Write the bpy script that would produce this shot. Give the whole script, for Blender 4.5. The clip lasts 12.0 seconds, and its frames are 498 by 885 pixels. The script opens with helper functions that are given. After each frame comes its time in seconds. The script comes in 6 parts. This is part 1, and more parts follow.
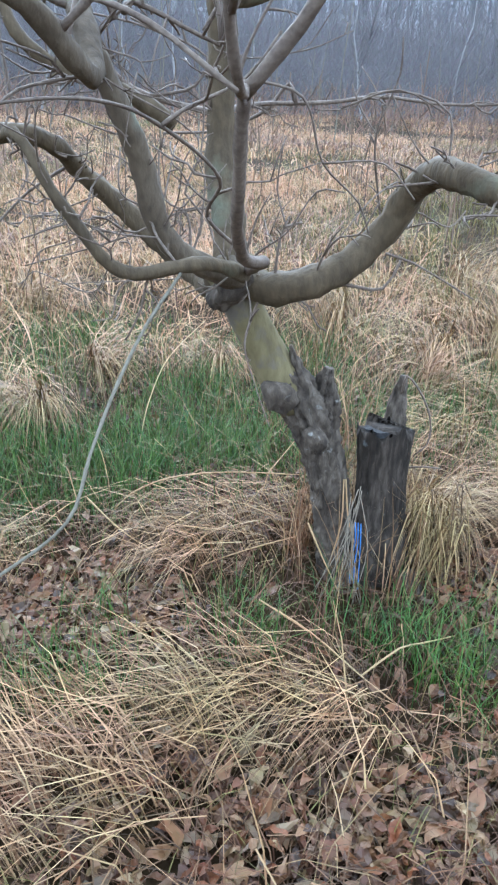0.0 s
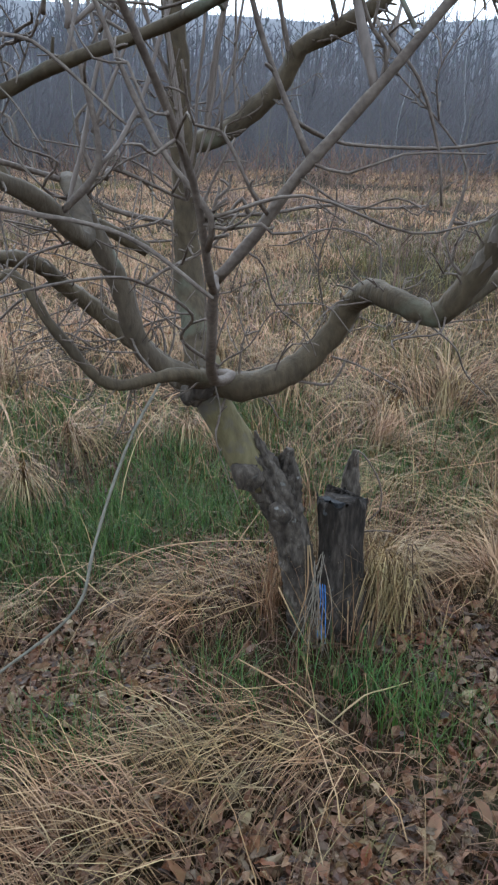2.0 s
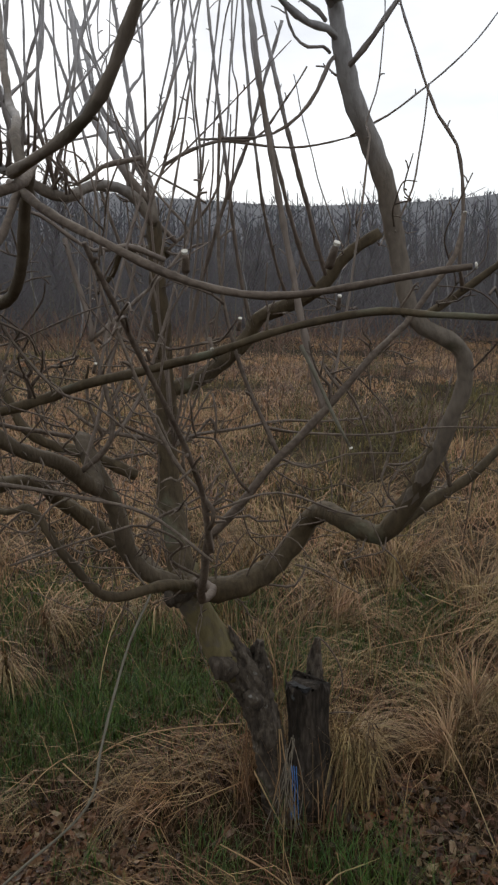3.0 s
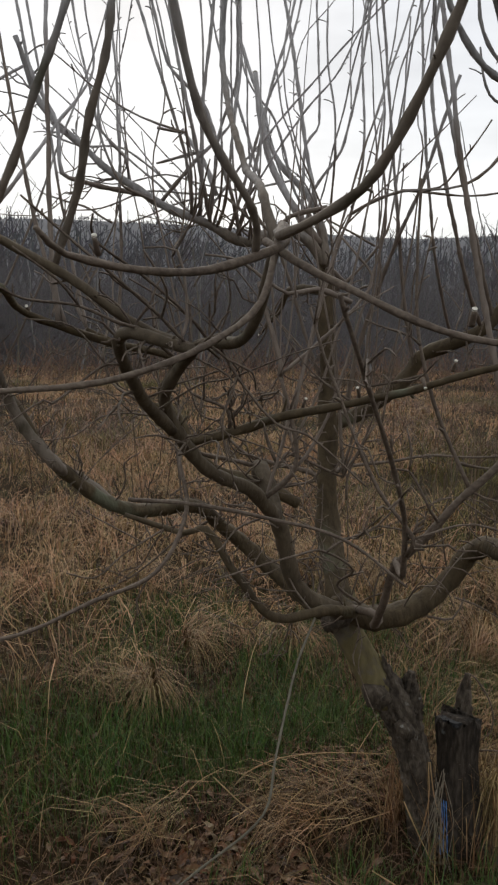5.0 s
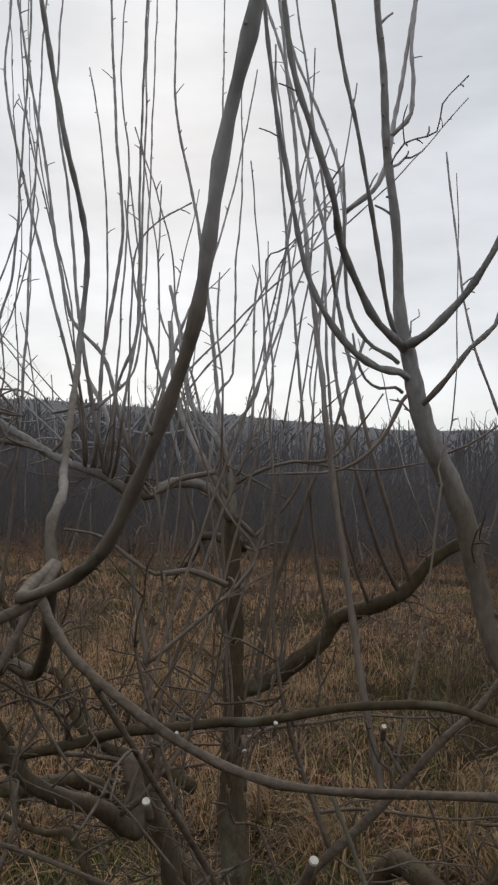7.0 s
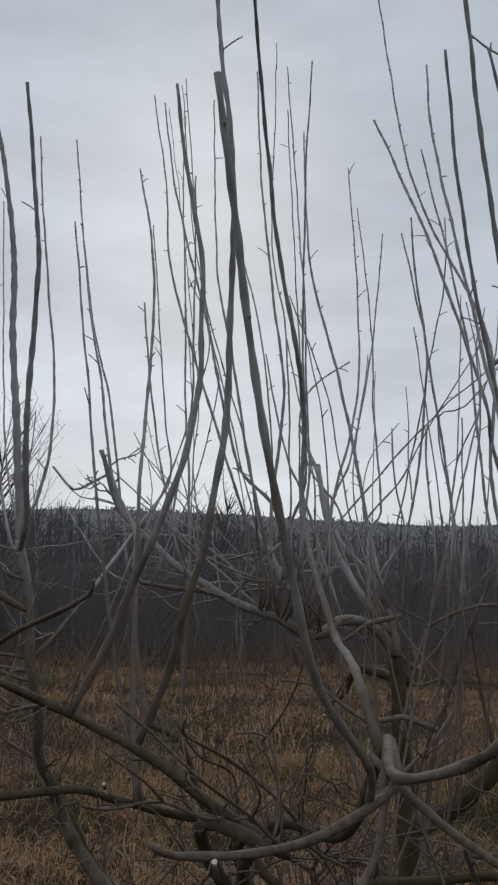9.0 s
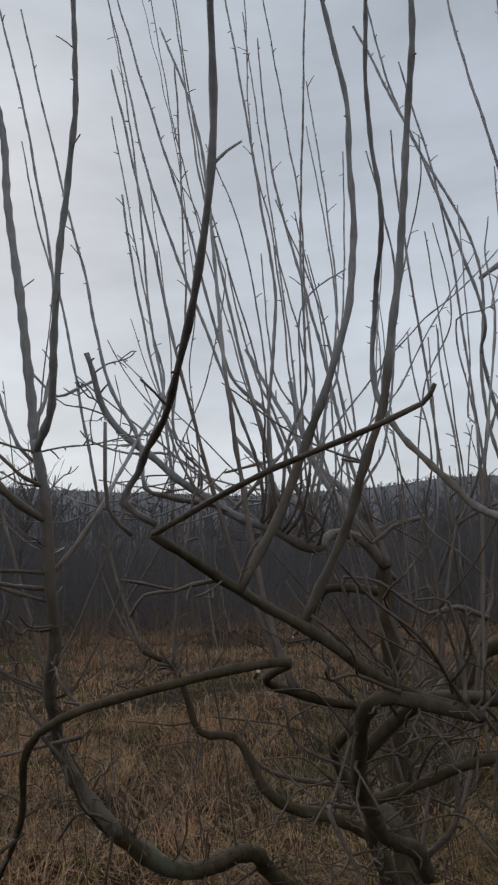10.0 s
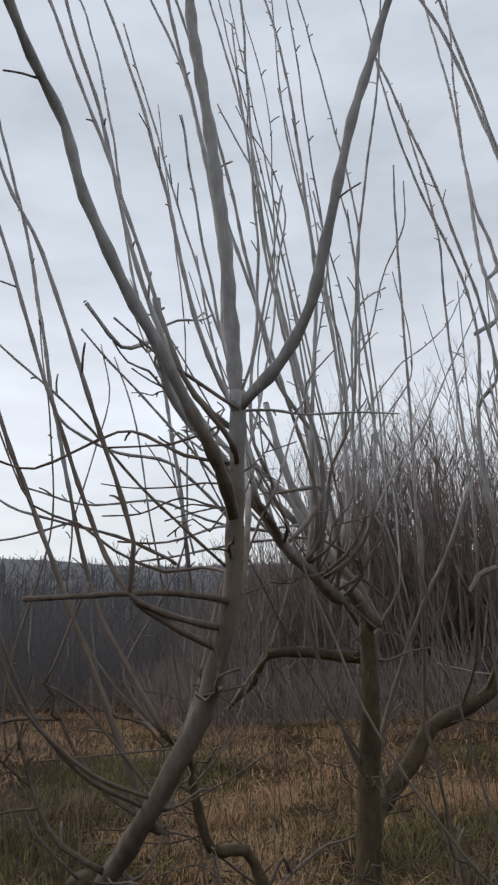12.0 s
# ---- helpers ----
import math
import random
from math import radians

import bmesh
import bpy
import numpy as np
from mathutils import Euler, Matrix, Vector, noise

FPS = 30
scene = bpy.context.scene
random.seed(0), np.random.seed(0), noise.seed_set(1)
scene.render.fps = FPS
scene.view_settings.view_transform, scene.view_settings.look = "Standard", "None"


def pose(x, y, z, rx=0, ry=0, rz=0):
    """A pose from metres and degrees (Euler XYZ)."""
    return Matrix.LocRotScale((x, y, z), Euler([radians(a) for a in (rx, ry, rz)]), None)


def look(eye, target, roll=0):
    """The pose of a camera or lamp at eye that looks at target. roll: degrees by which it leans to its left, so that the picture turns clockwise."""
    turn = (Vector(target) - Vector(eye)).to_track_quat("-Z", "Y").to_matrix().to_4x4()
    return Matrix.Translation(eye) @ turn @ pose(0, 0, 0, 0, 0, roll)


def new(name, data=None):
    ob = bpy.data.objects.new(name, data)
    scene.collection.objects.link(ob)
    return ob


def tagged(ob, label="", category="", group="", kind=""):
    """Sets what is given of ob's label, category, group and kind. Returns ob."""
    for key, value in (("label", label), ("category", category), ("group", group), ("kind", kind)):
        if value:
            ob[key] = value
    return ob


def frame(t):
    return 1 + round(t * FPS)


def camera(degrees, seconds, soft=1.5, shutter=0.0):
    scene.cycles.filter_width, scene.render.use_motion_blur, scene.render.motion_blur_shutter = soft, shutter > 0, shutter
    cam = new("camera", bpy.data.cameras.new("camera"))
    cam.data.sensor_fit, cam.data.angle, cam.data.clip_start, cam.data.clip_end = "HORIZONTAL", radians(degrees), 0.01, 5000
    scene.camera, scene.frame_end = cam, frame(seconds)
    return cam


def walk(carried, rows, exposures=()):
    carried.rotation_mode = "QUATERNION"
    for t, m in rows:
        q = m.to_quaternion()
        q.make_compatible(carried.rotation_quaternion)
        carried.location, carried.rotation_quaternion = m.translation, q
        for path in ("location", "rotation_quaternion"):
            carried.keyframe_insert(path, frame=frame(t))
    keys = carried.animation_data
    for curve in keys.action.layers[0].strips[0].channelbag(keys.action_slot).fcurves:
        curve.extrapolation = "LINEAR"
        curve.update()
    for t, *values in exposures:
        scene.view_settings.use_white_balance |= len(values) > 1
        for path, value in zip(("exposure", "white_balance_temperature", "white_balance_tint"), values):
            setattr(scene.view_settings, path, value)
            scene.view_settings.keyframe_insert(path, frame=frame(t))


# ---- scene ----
cam = camera(36.2, 12.0, 2.3)
PATH = [
    (0, (0.214, 0.282, 1.245), (0.079, 2.092, 0.407), 2.6),
    (0.5, (0.2, 0.258, 1.25), (0.082, 2.071, 0.413), 2.8),
    (1, (0.206, 0.247, 1.242), (0.061, 2.08, 0.455), 1.9),
    (1.5, (0.213, 0.232, 1.271), (0.073, 2.074, 0.504), 2.0),
    (2, (0.204, 0.082, 1.428), (0.158, 1.945, 0.702), 1.0),
    (2.5, (0.185, -0.141, 1.569), (0.225, 1.779, 1.008), 1.4),
    (2.7, (0.165, -0.218, 1.622), (0.238, 1.736, 1.204), 0.5),
    (4.3, (0.095, -0.152, 1.732), (-0.04, 1.828, 1.486), -1.5),
    (4.5, (0.026, -0.262, 1.676), (-0.24, 1.699, 1.387), -1.0),
    (5, (-0.016, -0.321, 1.686), (-0.232, 1.65, 1.424), 1.1),
    (5.5, (0.03, -0.345, 1.709), (0.084, 1.642, 1.483), 2.7),
    (6, (0.148, -0.277, 1.661), (0.395, 1.679, 1.325), 2.6),
    (6.5, (0.202, -0.103, 1.748), (0.186, 1.896, 1.723), 2.3),
    (6.7, (0.233, -0.067, 1.826), (0.129, 1.926, 1.959), 2.7),
    (8.3, (0.213, -0.414, 2.013), (-0.357, 1.477, 2.33), 1.4),
    (8.5, (0.138, -0.417, 2.017), (-0.411, 1.477, 2.355), 2.0),
    (8.7, (0.043, -0.38, 2.007), (-0.452, 1.518, 2.399), 2.4),
    (9, (-0.109, -0.31, 1.994), (-0.432, 1.606, 2.466), 1.3),
    (9.3, (-0.275, -0.271, 1.976), (-0.587, 1.66, 2.394), 2.4),
    (9.5, (-0.386, -0.242, 1.929), (-0.617, 1.704, 2.328), 1.9),
    (9.7, (-0.508, -0.203, 1.875), (-0.493, 1.744, 2.334), -1.2),
    (10, (-0.666, -0.176, 1.847), (-0.479, 1.775, 2.245), -2.0),
    (10.2, (-0.775, -0.116, 1.826), (-0.54, 1.836, 2.193), -0.9),
    (10.5, (-0.948, 0.027, 1.781), (-0.726, 1.982, 2.139), -1.2),
    (11, (-1.192, 0.156, 1.781), (-0.701, 2.046, 2.215), 0.1),
    (11.2, (-1.288, 0.241, 1.776), (-0.585, 2.046, 2.276), -2.2),
    (11.5, (-1.438, 0.403, 1.802), (-0.459, 2.065, 2.329), -3.1),
    (11.6, (-1.49, 0.448, 1.809), (-0.459, 2.081, 2.329), -2.5),
    (12, (-1.56, 0.662, 1.823), (-0.381, 2.173, 2.396), -1.7),
]
EXPOSURES = [(0.0, 2.86, 5050, 4.8), (0.4, 2.12, 5400, 6.5), (1.0, 1.94, 5380, 6.5), (1.5, 1.87, 5450, 6.5), (2.0, 1.86, 5330, 6), (2.5, 1.25, 6250, 7.5), (3.0, 0.66, 6600, 10), (4.3, 0.25, 6700, 10), (5.0, 0.52, 6800, 10), (5.5, 0.52, 6900, 10), (6.0, 0.48, 7150, 10), (6.7, 0.38, 6850, 10), (8.3, -0.03, 6400, 9), (9.5, -0.08, 6300, 9), (10.5, -0.1, 6350, 9), (11.2, 0.12, 6400, 9), (12.0, 0.36, 6450, 10)]
walk(cam, [(t, look(eye, target, roll)) for t, eye, target, roll in PATH], EXPOSURES)

# ---- sky and light: an overcast winter day ----
world = bpy.data.worlds.new("overcast_sky")
scene.world = world
world.use_nodes = True
wn, wl = world.node_tree.nodes, world.node_tree.links
background = wn["Background"]
coords = wn.new("ShaderNodeTexCoord")
split = wn.new("ShaderNodeSeparateXYZ")
wl.new(coords.outputs["Generated"], split.inputs[0])
veil = wn.new("ShaderNodeValToRGB")
veil.color_ramp.elements[0].position, veil.color_ramp.elements[0].color = 0.0, (0.57, 0.585, 0.60, 1)
veil.color_ramp.elements[1].position, veil.color_ramp.elements[1].color = 1.0, (0.44, 0.475, 0.52, 1)
for place, tone in ((0.16, (0.61, 0.625, 0.64)), (0.30, (0.575, 0.60, 0.635)), (0.5, (0.49, 0.525, 0.57))):
    veil.color_ramp.elements.new(place).color = (*tone, 1)
wl.new(split.outputs["Z"], veil.inputs["Fac"])
drift = wn.new("ShaderNodeMapping")
drift.inputs["Scale"].default_value = (1.0, 1.0, 3.2)
wl.new(coords.outputs["Generated"], drift.inputs[0])
cloud = wn.new("ShaderNodeTexNoise")
cloud.inputs["Scale"].default_value, cloud.inputs["Detail"].default_value, cloud.inputs["Roughness"].default_value = 2.7, 5.0, 0.55
wl.new(drift.outputs[0], cloud.inputs["Vector"])
tone = wn.new("ShaderNodeMapRange")
tone.inputs["From Min"].default_value, tone.inputs["From Max"].default_value = 0.3, 0.7
tone.inputs["To Min"].default_value, tone.inputs["To Max"].default_value = 0.80, 1.15
wl.new(cloud.outputs["Fac"], tone.inputs["Value"])
grey = wn.new("ShaderNodeVectorMath")
grey.operation = "SCALE"
wl.new(veil.outputs["Color"], grey.inputs[0])
wl.new(tone.outputs["Result"], grey.inputs["Scale"])
sky = wn.new("ShaderNodeTexSky")
sky.sky_type, sky.sun_disc = "NISHITA", False
sky.sun_elevation, sky.sun_rotation = radians(32), radians(-14)
thin = wn.new("ShaderNodeVectorMath")
thin.operation = "SCALE"
thin.inputs["Scale"].default_value = 0.012
wl.new(sky.outputs["Color"], thin.inputs[0])
both = wn.new("ShaderNodeVectorMath")
both.operation = "ADD"
wl.new(grey.outputs[0], both.inputs[0])
wl.new(thin.outputs[0], both.inputs[1])
wl.new(both.outputs[0], background.inputs["Color"])
background.inputs["Strength"].default_value = 1.0

sun = new("sun", bpy.data.lights.new("sun", "SUN"))
sun.data.energy, sun.data.angle, sun.data.color = 0.6, radians(40), (1.0, 0.97, 0.93)
sun.matrix_world = look((-2.5, 9.0, 6.0), (0, 0, 0))


# ---- materials ----
def surface(name, stops, scale=8.0, rough=0.85, bump=0.0, bump_scale=40.0, stretch=(1, 1, 1), spots=None, islands=False, gloss=0.3, shade_tint=None, grey_from=2.33):
    """A procedural surface: a ramp of tones over coarse and fine noise (or one tone for each loose piece), with relief."""
    m = bpy.data.materials.new(name)
    m.use_nodes = True
    n, l = m.node_tree.nodes, m.node_tree.links
    shader = n["Principled BSDF"]
    shader.inputs["Specular IOR Level"].default_value = gloss
    tc = n.new("ShaderNodeTexCoord")
    mp = n.new("ShaderNodeMapping")
    mp.inputs["Scale"].default_value = stretch
    l.new(tc.outputs["Object"], mp.inputs[0])
    coarse = n.new("ShaderNodeTexNoise")
    coarse.inputs["Scale"].default_value, coarse.inputs["Detail"].default_value, coarse.inputs["Roughness"].default_value = scale, 5.0, 0.62
    l.new(mp.outputs[0], coarse.inputs["Vector"])
    fine = n.new("ShaderNodeTexNoise")
    fine.inputs["Scale"].default_value, fine.inputs["Detail"].default_value = bump_scale, 4.0
    l.new(mp.outputs[0], fine.inputs["Vector"])
    ramp = n.new("ShaderNodeValToRGB")
    ramp.color_ramp.elements[0].color, ramp.color_ramp.elements[1].color = (*stops[0], 1), (*stops[-1], 1)
    ramp.color_ramp.elements[0].position, ramp.color_ramp.elements[1].position = (0.0, 1.0) if islands else (0.32, 0.70)
    for i, tone_ in enumerate(stops[1:-1]):
        t_ = (i + 1) / (len(stops) - 1)
        ramp.color_ramp.elements.new(t_ if islands else 0.32 + 0.38 * t_).color = (*tone_, 1)
    if islands:
        geo = n.new("ShaderNodeNewGeometry")
        l.new(geo.outputs["Random Per Island"], ramp.inputs["Fac"])
        worn = n.new("ShaderNodeMix")
        worn.data_type, worn.blend_type = "RGBA", "MULTIPLY"
        worn.inputs[0].default_value = 0.5
        l.new(ramp.outputs["Color"], worn.inputs[6])
        l.new(coarse.outputs["Color"], worn.inputs[7])
        out = worn.outputs[2]
        gain = n.new("ShaderNodeVectorMath")
        gain.operation = "SCALE"
        gain.inputs["Scale"].default_value = 1.33
        l.new(out, gain.inputs[0])
        out = gain.outputs[0]
    else:
        blend = n.new("ShaderNodeMath")
        blend.operation = "MULTIPLY_ADD"
        blend.inputs[1].default_value = 0.45
        half = n.new("ShaderNodeMath")
        half.operation = "MULTIPLY"
        half.inputs[1].default_value = 0.55
        l.new(coarse.outputs["Fac"], half.inputs[0])
        l.new(fine.outputs["Fac"], blend.inputs[0])
        l.new(half.outputs[0], blend.inputs[2])
        l.new(blend.outputs[0], ramp.inputs["Fac"])
        out = ramp.outputs["Color"]
    if spots:
        tone_, size, edge = spots
        lichen = n.new("ShaderNodeTexNoise")
        lichen.inputs["Scale"].default_value, lichen.inputs["Detail"].default_value = size, 6.0
        l.new(tc.outputs["Object"], lichen.inputs["Vector"])
        cut = n.new("ShaderNodeMapRange")
        cut.inputs["From Min"].default_value, cut.inputs["From Max"].default_value = edge, edge + 0.08
        l.new(lichen.outputs["Fac"], cut.inputs["Value"])
        over = n.new("ShaderNodeMix")
        over.data_type = "RGBA"
        l.new(cut.outputs["Result"], over.inputs[0])
        l.new(out, over.inputs[6])
        over.inputs[7].default_value = (*tone_, 1)
        out = over.outputs[2]
    if shade_tint:
        # browner low, greyer above: shade and sky glare painted into the bark colour by height
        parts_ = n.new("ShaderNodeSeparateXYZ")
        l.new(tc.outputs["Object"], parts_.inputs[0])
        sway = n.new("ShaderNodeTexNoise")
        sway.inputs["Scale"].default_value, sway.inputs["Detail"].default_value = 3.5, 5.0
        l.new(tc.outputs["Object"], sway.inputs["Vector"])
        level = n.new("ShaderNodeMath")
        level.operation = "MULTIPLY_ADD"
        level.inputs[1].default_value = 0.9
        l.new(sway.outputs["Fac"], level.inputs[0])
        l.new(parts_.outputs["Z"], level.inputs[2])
        shade_fade = n.new("ShaderNodeMapRange")
        shade_fade.interpolation_type = "SMOOTHSTEP"
        shade_fade.inputs["From Min"].default_value, shade_fade.inputs["From Max"].default_value = grey_from, grey_from + 0.29
        l.new(level.outputs[0], shade_fade.inputs["Value"])
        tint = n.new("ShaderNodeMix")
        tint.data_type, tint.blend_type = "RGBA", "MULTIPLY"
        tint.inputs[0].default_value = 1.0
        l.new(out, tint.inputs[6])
        tint.inputs[7].default_value = (*shade_tint, 1)
        shaded = n.new("ShaderNodeMix")
        shaded.data_type = "RGBA"
        l.new(shade_fade.outputs["Result"], shaded.inputs[0])
        l.new(tint.outputs[2], shaded.inputs[6])
        l.new(out, shaded.inputs[7])
        out = shaded.outputs[2]
    l.new(out, shader.inputs["Base Color"])
    shader.inputs["Roughness"].default_value = rough
    if bump:
        relief = n.new("ShaderNodeBump")
        relief.inputs["Strength"].default_value, relief.inputs["Distance"].default_value = bump, 0.01
        l.new(fine.outputs["Fac"], relief.inputs["Height"])
        l.new(relief.outputs[0], shader.inputs["Normal"])
    return m


BARK = surface("smooth_bark", [(0.044, 0.031, 0.017), (0.085, 0.061, 0.033), (0.138, 0.102, 0.057)], 7, 0.8, 0.6, 60, (1, 1, 0.5), ((0.135, 0.132, 0.085), 5.0, 0.60))
LIMB_BARK = surface("grey_limb_bark", [(0.052, 0.037, 0.023), (0.097, 0.072, 0.045), (0.150, 0.115, 0.073)], 7, 0.75, 0.6, 60, (1, 1, 0.5), ((0.15, 0.145, 0.10), 5.0, 0.61))
# stem and shoot barks: lower wood darkened in colour to stand for shade
STEM_BARK = surface("grey_stem_bark", [(0.200, 0.188, 0.180), (0.340, 0.324, 0.313), (0.460, 0.442, 0.430)], 8, 0.7, 0.5, 75, (1, 1, 0.45), ((0.15, 0.145, 0.115), 6.0, 0.63), shade_tint=(0.50, 0.42, 0.33), grey_from=2.38)
TRUNK_BARK = surface("algae_green_bark", [(0.073, 0.056, 0.027), (0.140, 0.112, 0.051), (0.195, 0.158, 0.078)], 6, 0.85, 0.6, 45, (1, 1, 0.45), ((0.12, 0.10, 0.075), 9.0, 0.56))
OLD_BARK = surface("cracked_old_bark", [(0.022, 0.017, 0.013), (0.078, 0.060, 0.043), (0.176, 0.146, 0.112)], 26, 0.95, 1.0, 75, (1, 1, 0.4), ((0.24, 0.225, 0.195), 30.0, 0.66))
SHOOT_BARK = surface("grey_shoot_bark", [(0.270, 0.252, 0.245), (0.420, 0.397, 0.386), (0.555, 0.530, 0.518)], 9, 0.6, 0.3, 90, (1, 1, 0.4), shade_tint=(0.43, 0.35, 0.28), grey_from=2.50)
TWIG_BARK = surface("twig_bark", [(0.077, 0.055, 0.040), (0.136, 0.101, 0.074), (0.204, 0.157, 0.117)], 15, 0.7, 0.3, 120)
DEAD_BARK = surface("bleached_dead_twig", [(0.096, 0.083, 0.058), (0.151, 0.134, 0.096), (0.192, 0.171, 0.130)], 12, 0.85, 0.3, 80)
CUT_WOOD = surface("fresh_pruning_cut", [(0.50, 0.45, 0.36), (0.66, 0.61, 0.52), (0.74, 0.70, 0.62)], 60, 0.8, 0.2, 200)
STUMP_WOOD = surface("blackened_stump_wood", [(0.012, 0.010, 0.008), (0.037, 0.029, 0.022), (0.105, 0.083, 0.063)], 17, 0.85, 1.0, 80, (1, 1, 0.28), ((0.13, 0.13, 0.125), 34.0, 0.68), gloss=0.12)
STUMP_CUT = surface("weathered_saw_cut", [(0.018, 0.017, 0.017), (0.043, 0.042, 0.041), (0.075, 0.072, 0.070)], 25, 0.95, 0.8, 90, gloss=0.1)
BLUE = surface("blue_twine", [(0.036, 0.115, 0.302), (0.058, 0.180, 0.432), (0.101, 0.245, 0.504)], 80, 0.6, 0.3, 300)
SOIL = surface("thatch_and_soil", [(0.013, 0.008, 0.005), (0.030, 0.020, 0.010), (0.057, 0.038, 0.021)], 1.6, 0.95, 1.0, 26, (1, 1, 1), ((0.034, 0.034, 0.017), 2.2, 0.60), gloss=0.03)
STRAW = surface("dry_straw", [(0.071, 0.040, 0.017), (0.173, 0.105, 0.044), (0.293, 0.183, 0.082), (0.394, 0.262, 0.126), (0.171, 0.086, 0.033), (0.090, 0.048, 0.019)], 5, 0.65, islands=True)
DULL_STRAW = surface("weathered_straw", [(0.034, 0.019, 0.008), (0.082, 0.045, 0.020), (0.161, 0.092, 0.042), (0.093, 0.043, 0.019), (0.045, 0.023, 0.010)], 5, 0.75, islands=True)
PALE_STRAW = surface("bleached_hanging_straw", [(0.130, 0.104, 0.070), (0.210, 0.172, 0.122), (0.290, 0.245, 0.185)], 20, 0.7, 0.2, 90)
GREEN = surface("winter_green_grass", [(0.026, 0.061, 0.012), (0.046, 0.095, 0.016), (0.070, 0.125, 0.020), (0.110, 0.145, 0.028)], 6, 0.5, islands=True)
OLIVE = surface("olive_grass", [(0.066, 0.062, 0.015), (0.111, 0.096, 0.023), (0.159, 0.127, 0.036), (0.208, 0.151, 0.048)], 5, 0.6, islands=True)
LEAF = surface("fallen_brown_leaf", [(0.025, 0.013, 0.006), (0.071, 0.032, 0.013), (0.119, 0.054, 0.022), (0.185, 0.104, 0.046), (0.142, 0.047, 0.014), (0.043, 0.024, 0.013), (0.228, 0.149, 0.072)], 22, 0.55, islands=True, gloss=0.4)
WEED = surface("brown_weed_stalk", [(0.083, 0.055, 0.035), (0.129, 0.085, 0.054), (0.181, 0.126, 0.082)], 4, 0.85, islands=True)
BRAMBLE = surface("red_brown_bramble", [(0.129, 0.079, 0.057), (0.191, 0.119, 0.083), (0.255, 0.165, 0.114), (0.170, 0.112, 0.079)], 4, 0.8, islands=True)
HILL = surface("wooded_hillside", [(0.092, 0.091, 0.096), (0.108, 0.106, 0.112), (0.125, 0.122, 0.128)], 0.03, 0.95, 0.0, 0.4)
FIELD = surface("tawny_field_grass", [(0.282, 0.161, 0.080), (0.415, 0.242, 0.123), (0.534, 0.337, 0.185), (0.376, 0.190, 0.102), (0.282, 0.224, 0.104)], 3, 0.8, islands=True)
FAR_BARK = surface("far_woodland_bark", [(0.105, 0.094, 0.092), (0.122, 0.109, 0.107), (0.138, 0.124, 0.122), (0.155, 0.140, 0.136)], 3, 0.9, islands=True)
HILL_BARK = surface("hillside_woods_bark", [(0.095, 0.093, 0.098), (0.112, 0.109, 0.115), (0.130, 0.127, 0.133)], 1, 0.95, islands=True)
BIRCH_BARK = surface("pale_birch_bark", [(0.150, 0.140, 0.130), (0.240, 0.228, 0.215), (0.320, 0.305, 0.290)], 6, 0.8, 0.3, 30)
THICKET_BARK = surface("thicket_bark", [(0.158, 0.115, 0.105), (0.223, 0.169, 0.153), (0.302, 0.237, 0.215)], 4, 0.85, islands=True)
ROOF = surface("red_brown_roof", [(0.065, 0.031, 0.030), (0.085, 0.043, 0.041), (0.100, 0.055, 0.052)], 2.0, 0.8, 0.4, 12)
WALL = surface("grey_render", [(0.065, 0.068, 0.071), (0.083, 0.086, 0.088), (0.096, 0.098, 0.101)], 1.5, 0.9, 0.3, 14)


# ---- helpers for building ----
def part(name, bm, mat, parent=None, label="", smooth=True):
    me = bpy.data.meshes.new(name)
    bm.to_mesh(me)
    bm.free()
    me.materials.append(mat)
    if smooth:
        me.polygons.foreach_set("use_smooth", [True] * len(me.polygons))
    ob = new(name, me)
    ob.parent = parent
    if label:
        ob["label"] = label
    return ob


def sheet(name, verts, faces, mat, label, category, kind="stuff", parent=None):
    me = bpy.data.meshes.new(name)
    me.from_pydata(verts, [], faces)
    me.materials.append(mat)
    ob = new(name, me)
    ob.parent = parent
    return tagged(ob, label, category, kind=kind) if label else ob


def glide(points, step):
    """A smooth path through the points, steady where they lie unevenly."""
    P = [Vector(p) for p in points]
    last = len(P) - 1
    slopes = []
    for i in range(last + 1):
        a, c = P[max(i - 1, 0)], P[min(i + 1, last)]
        run = (P[i] - a).length + (c - P[i]).length
        slopes.append((c - a) / max(run, 1e-6))
    path = []
    for i in range(last):
        b, c = P[i], P[i + 1]
        long = (c - b).length
        count = max(2, int(long / step))
        for j in range(count):
            t = j / count
            q = b * (2 * t ** 3 - 3 * t * t + 1) + slopes[i] * long * (t ** 3 - 2 * t * t + t) + c * (3 * t * t - 2 * t ** 3) + slopes[i + 1] * long * (t ** 3 - t * t)
            path.append((q, (i + t) / last))
    path.append((P[-1], 1.0))
    return path


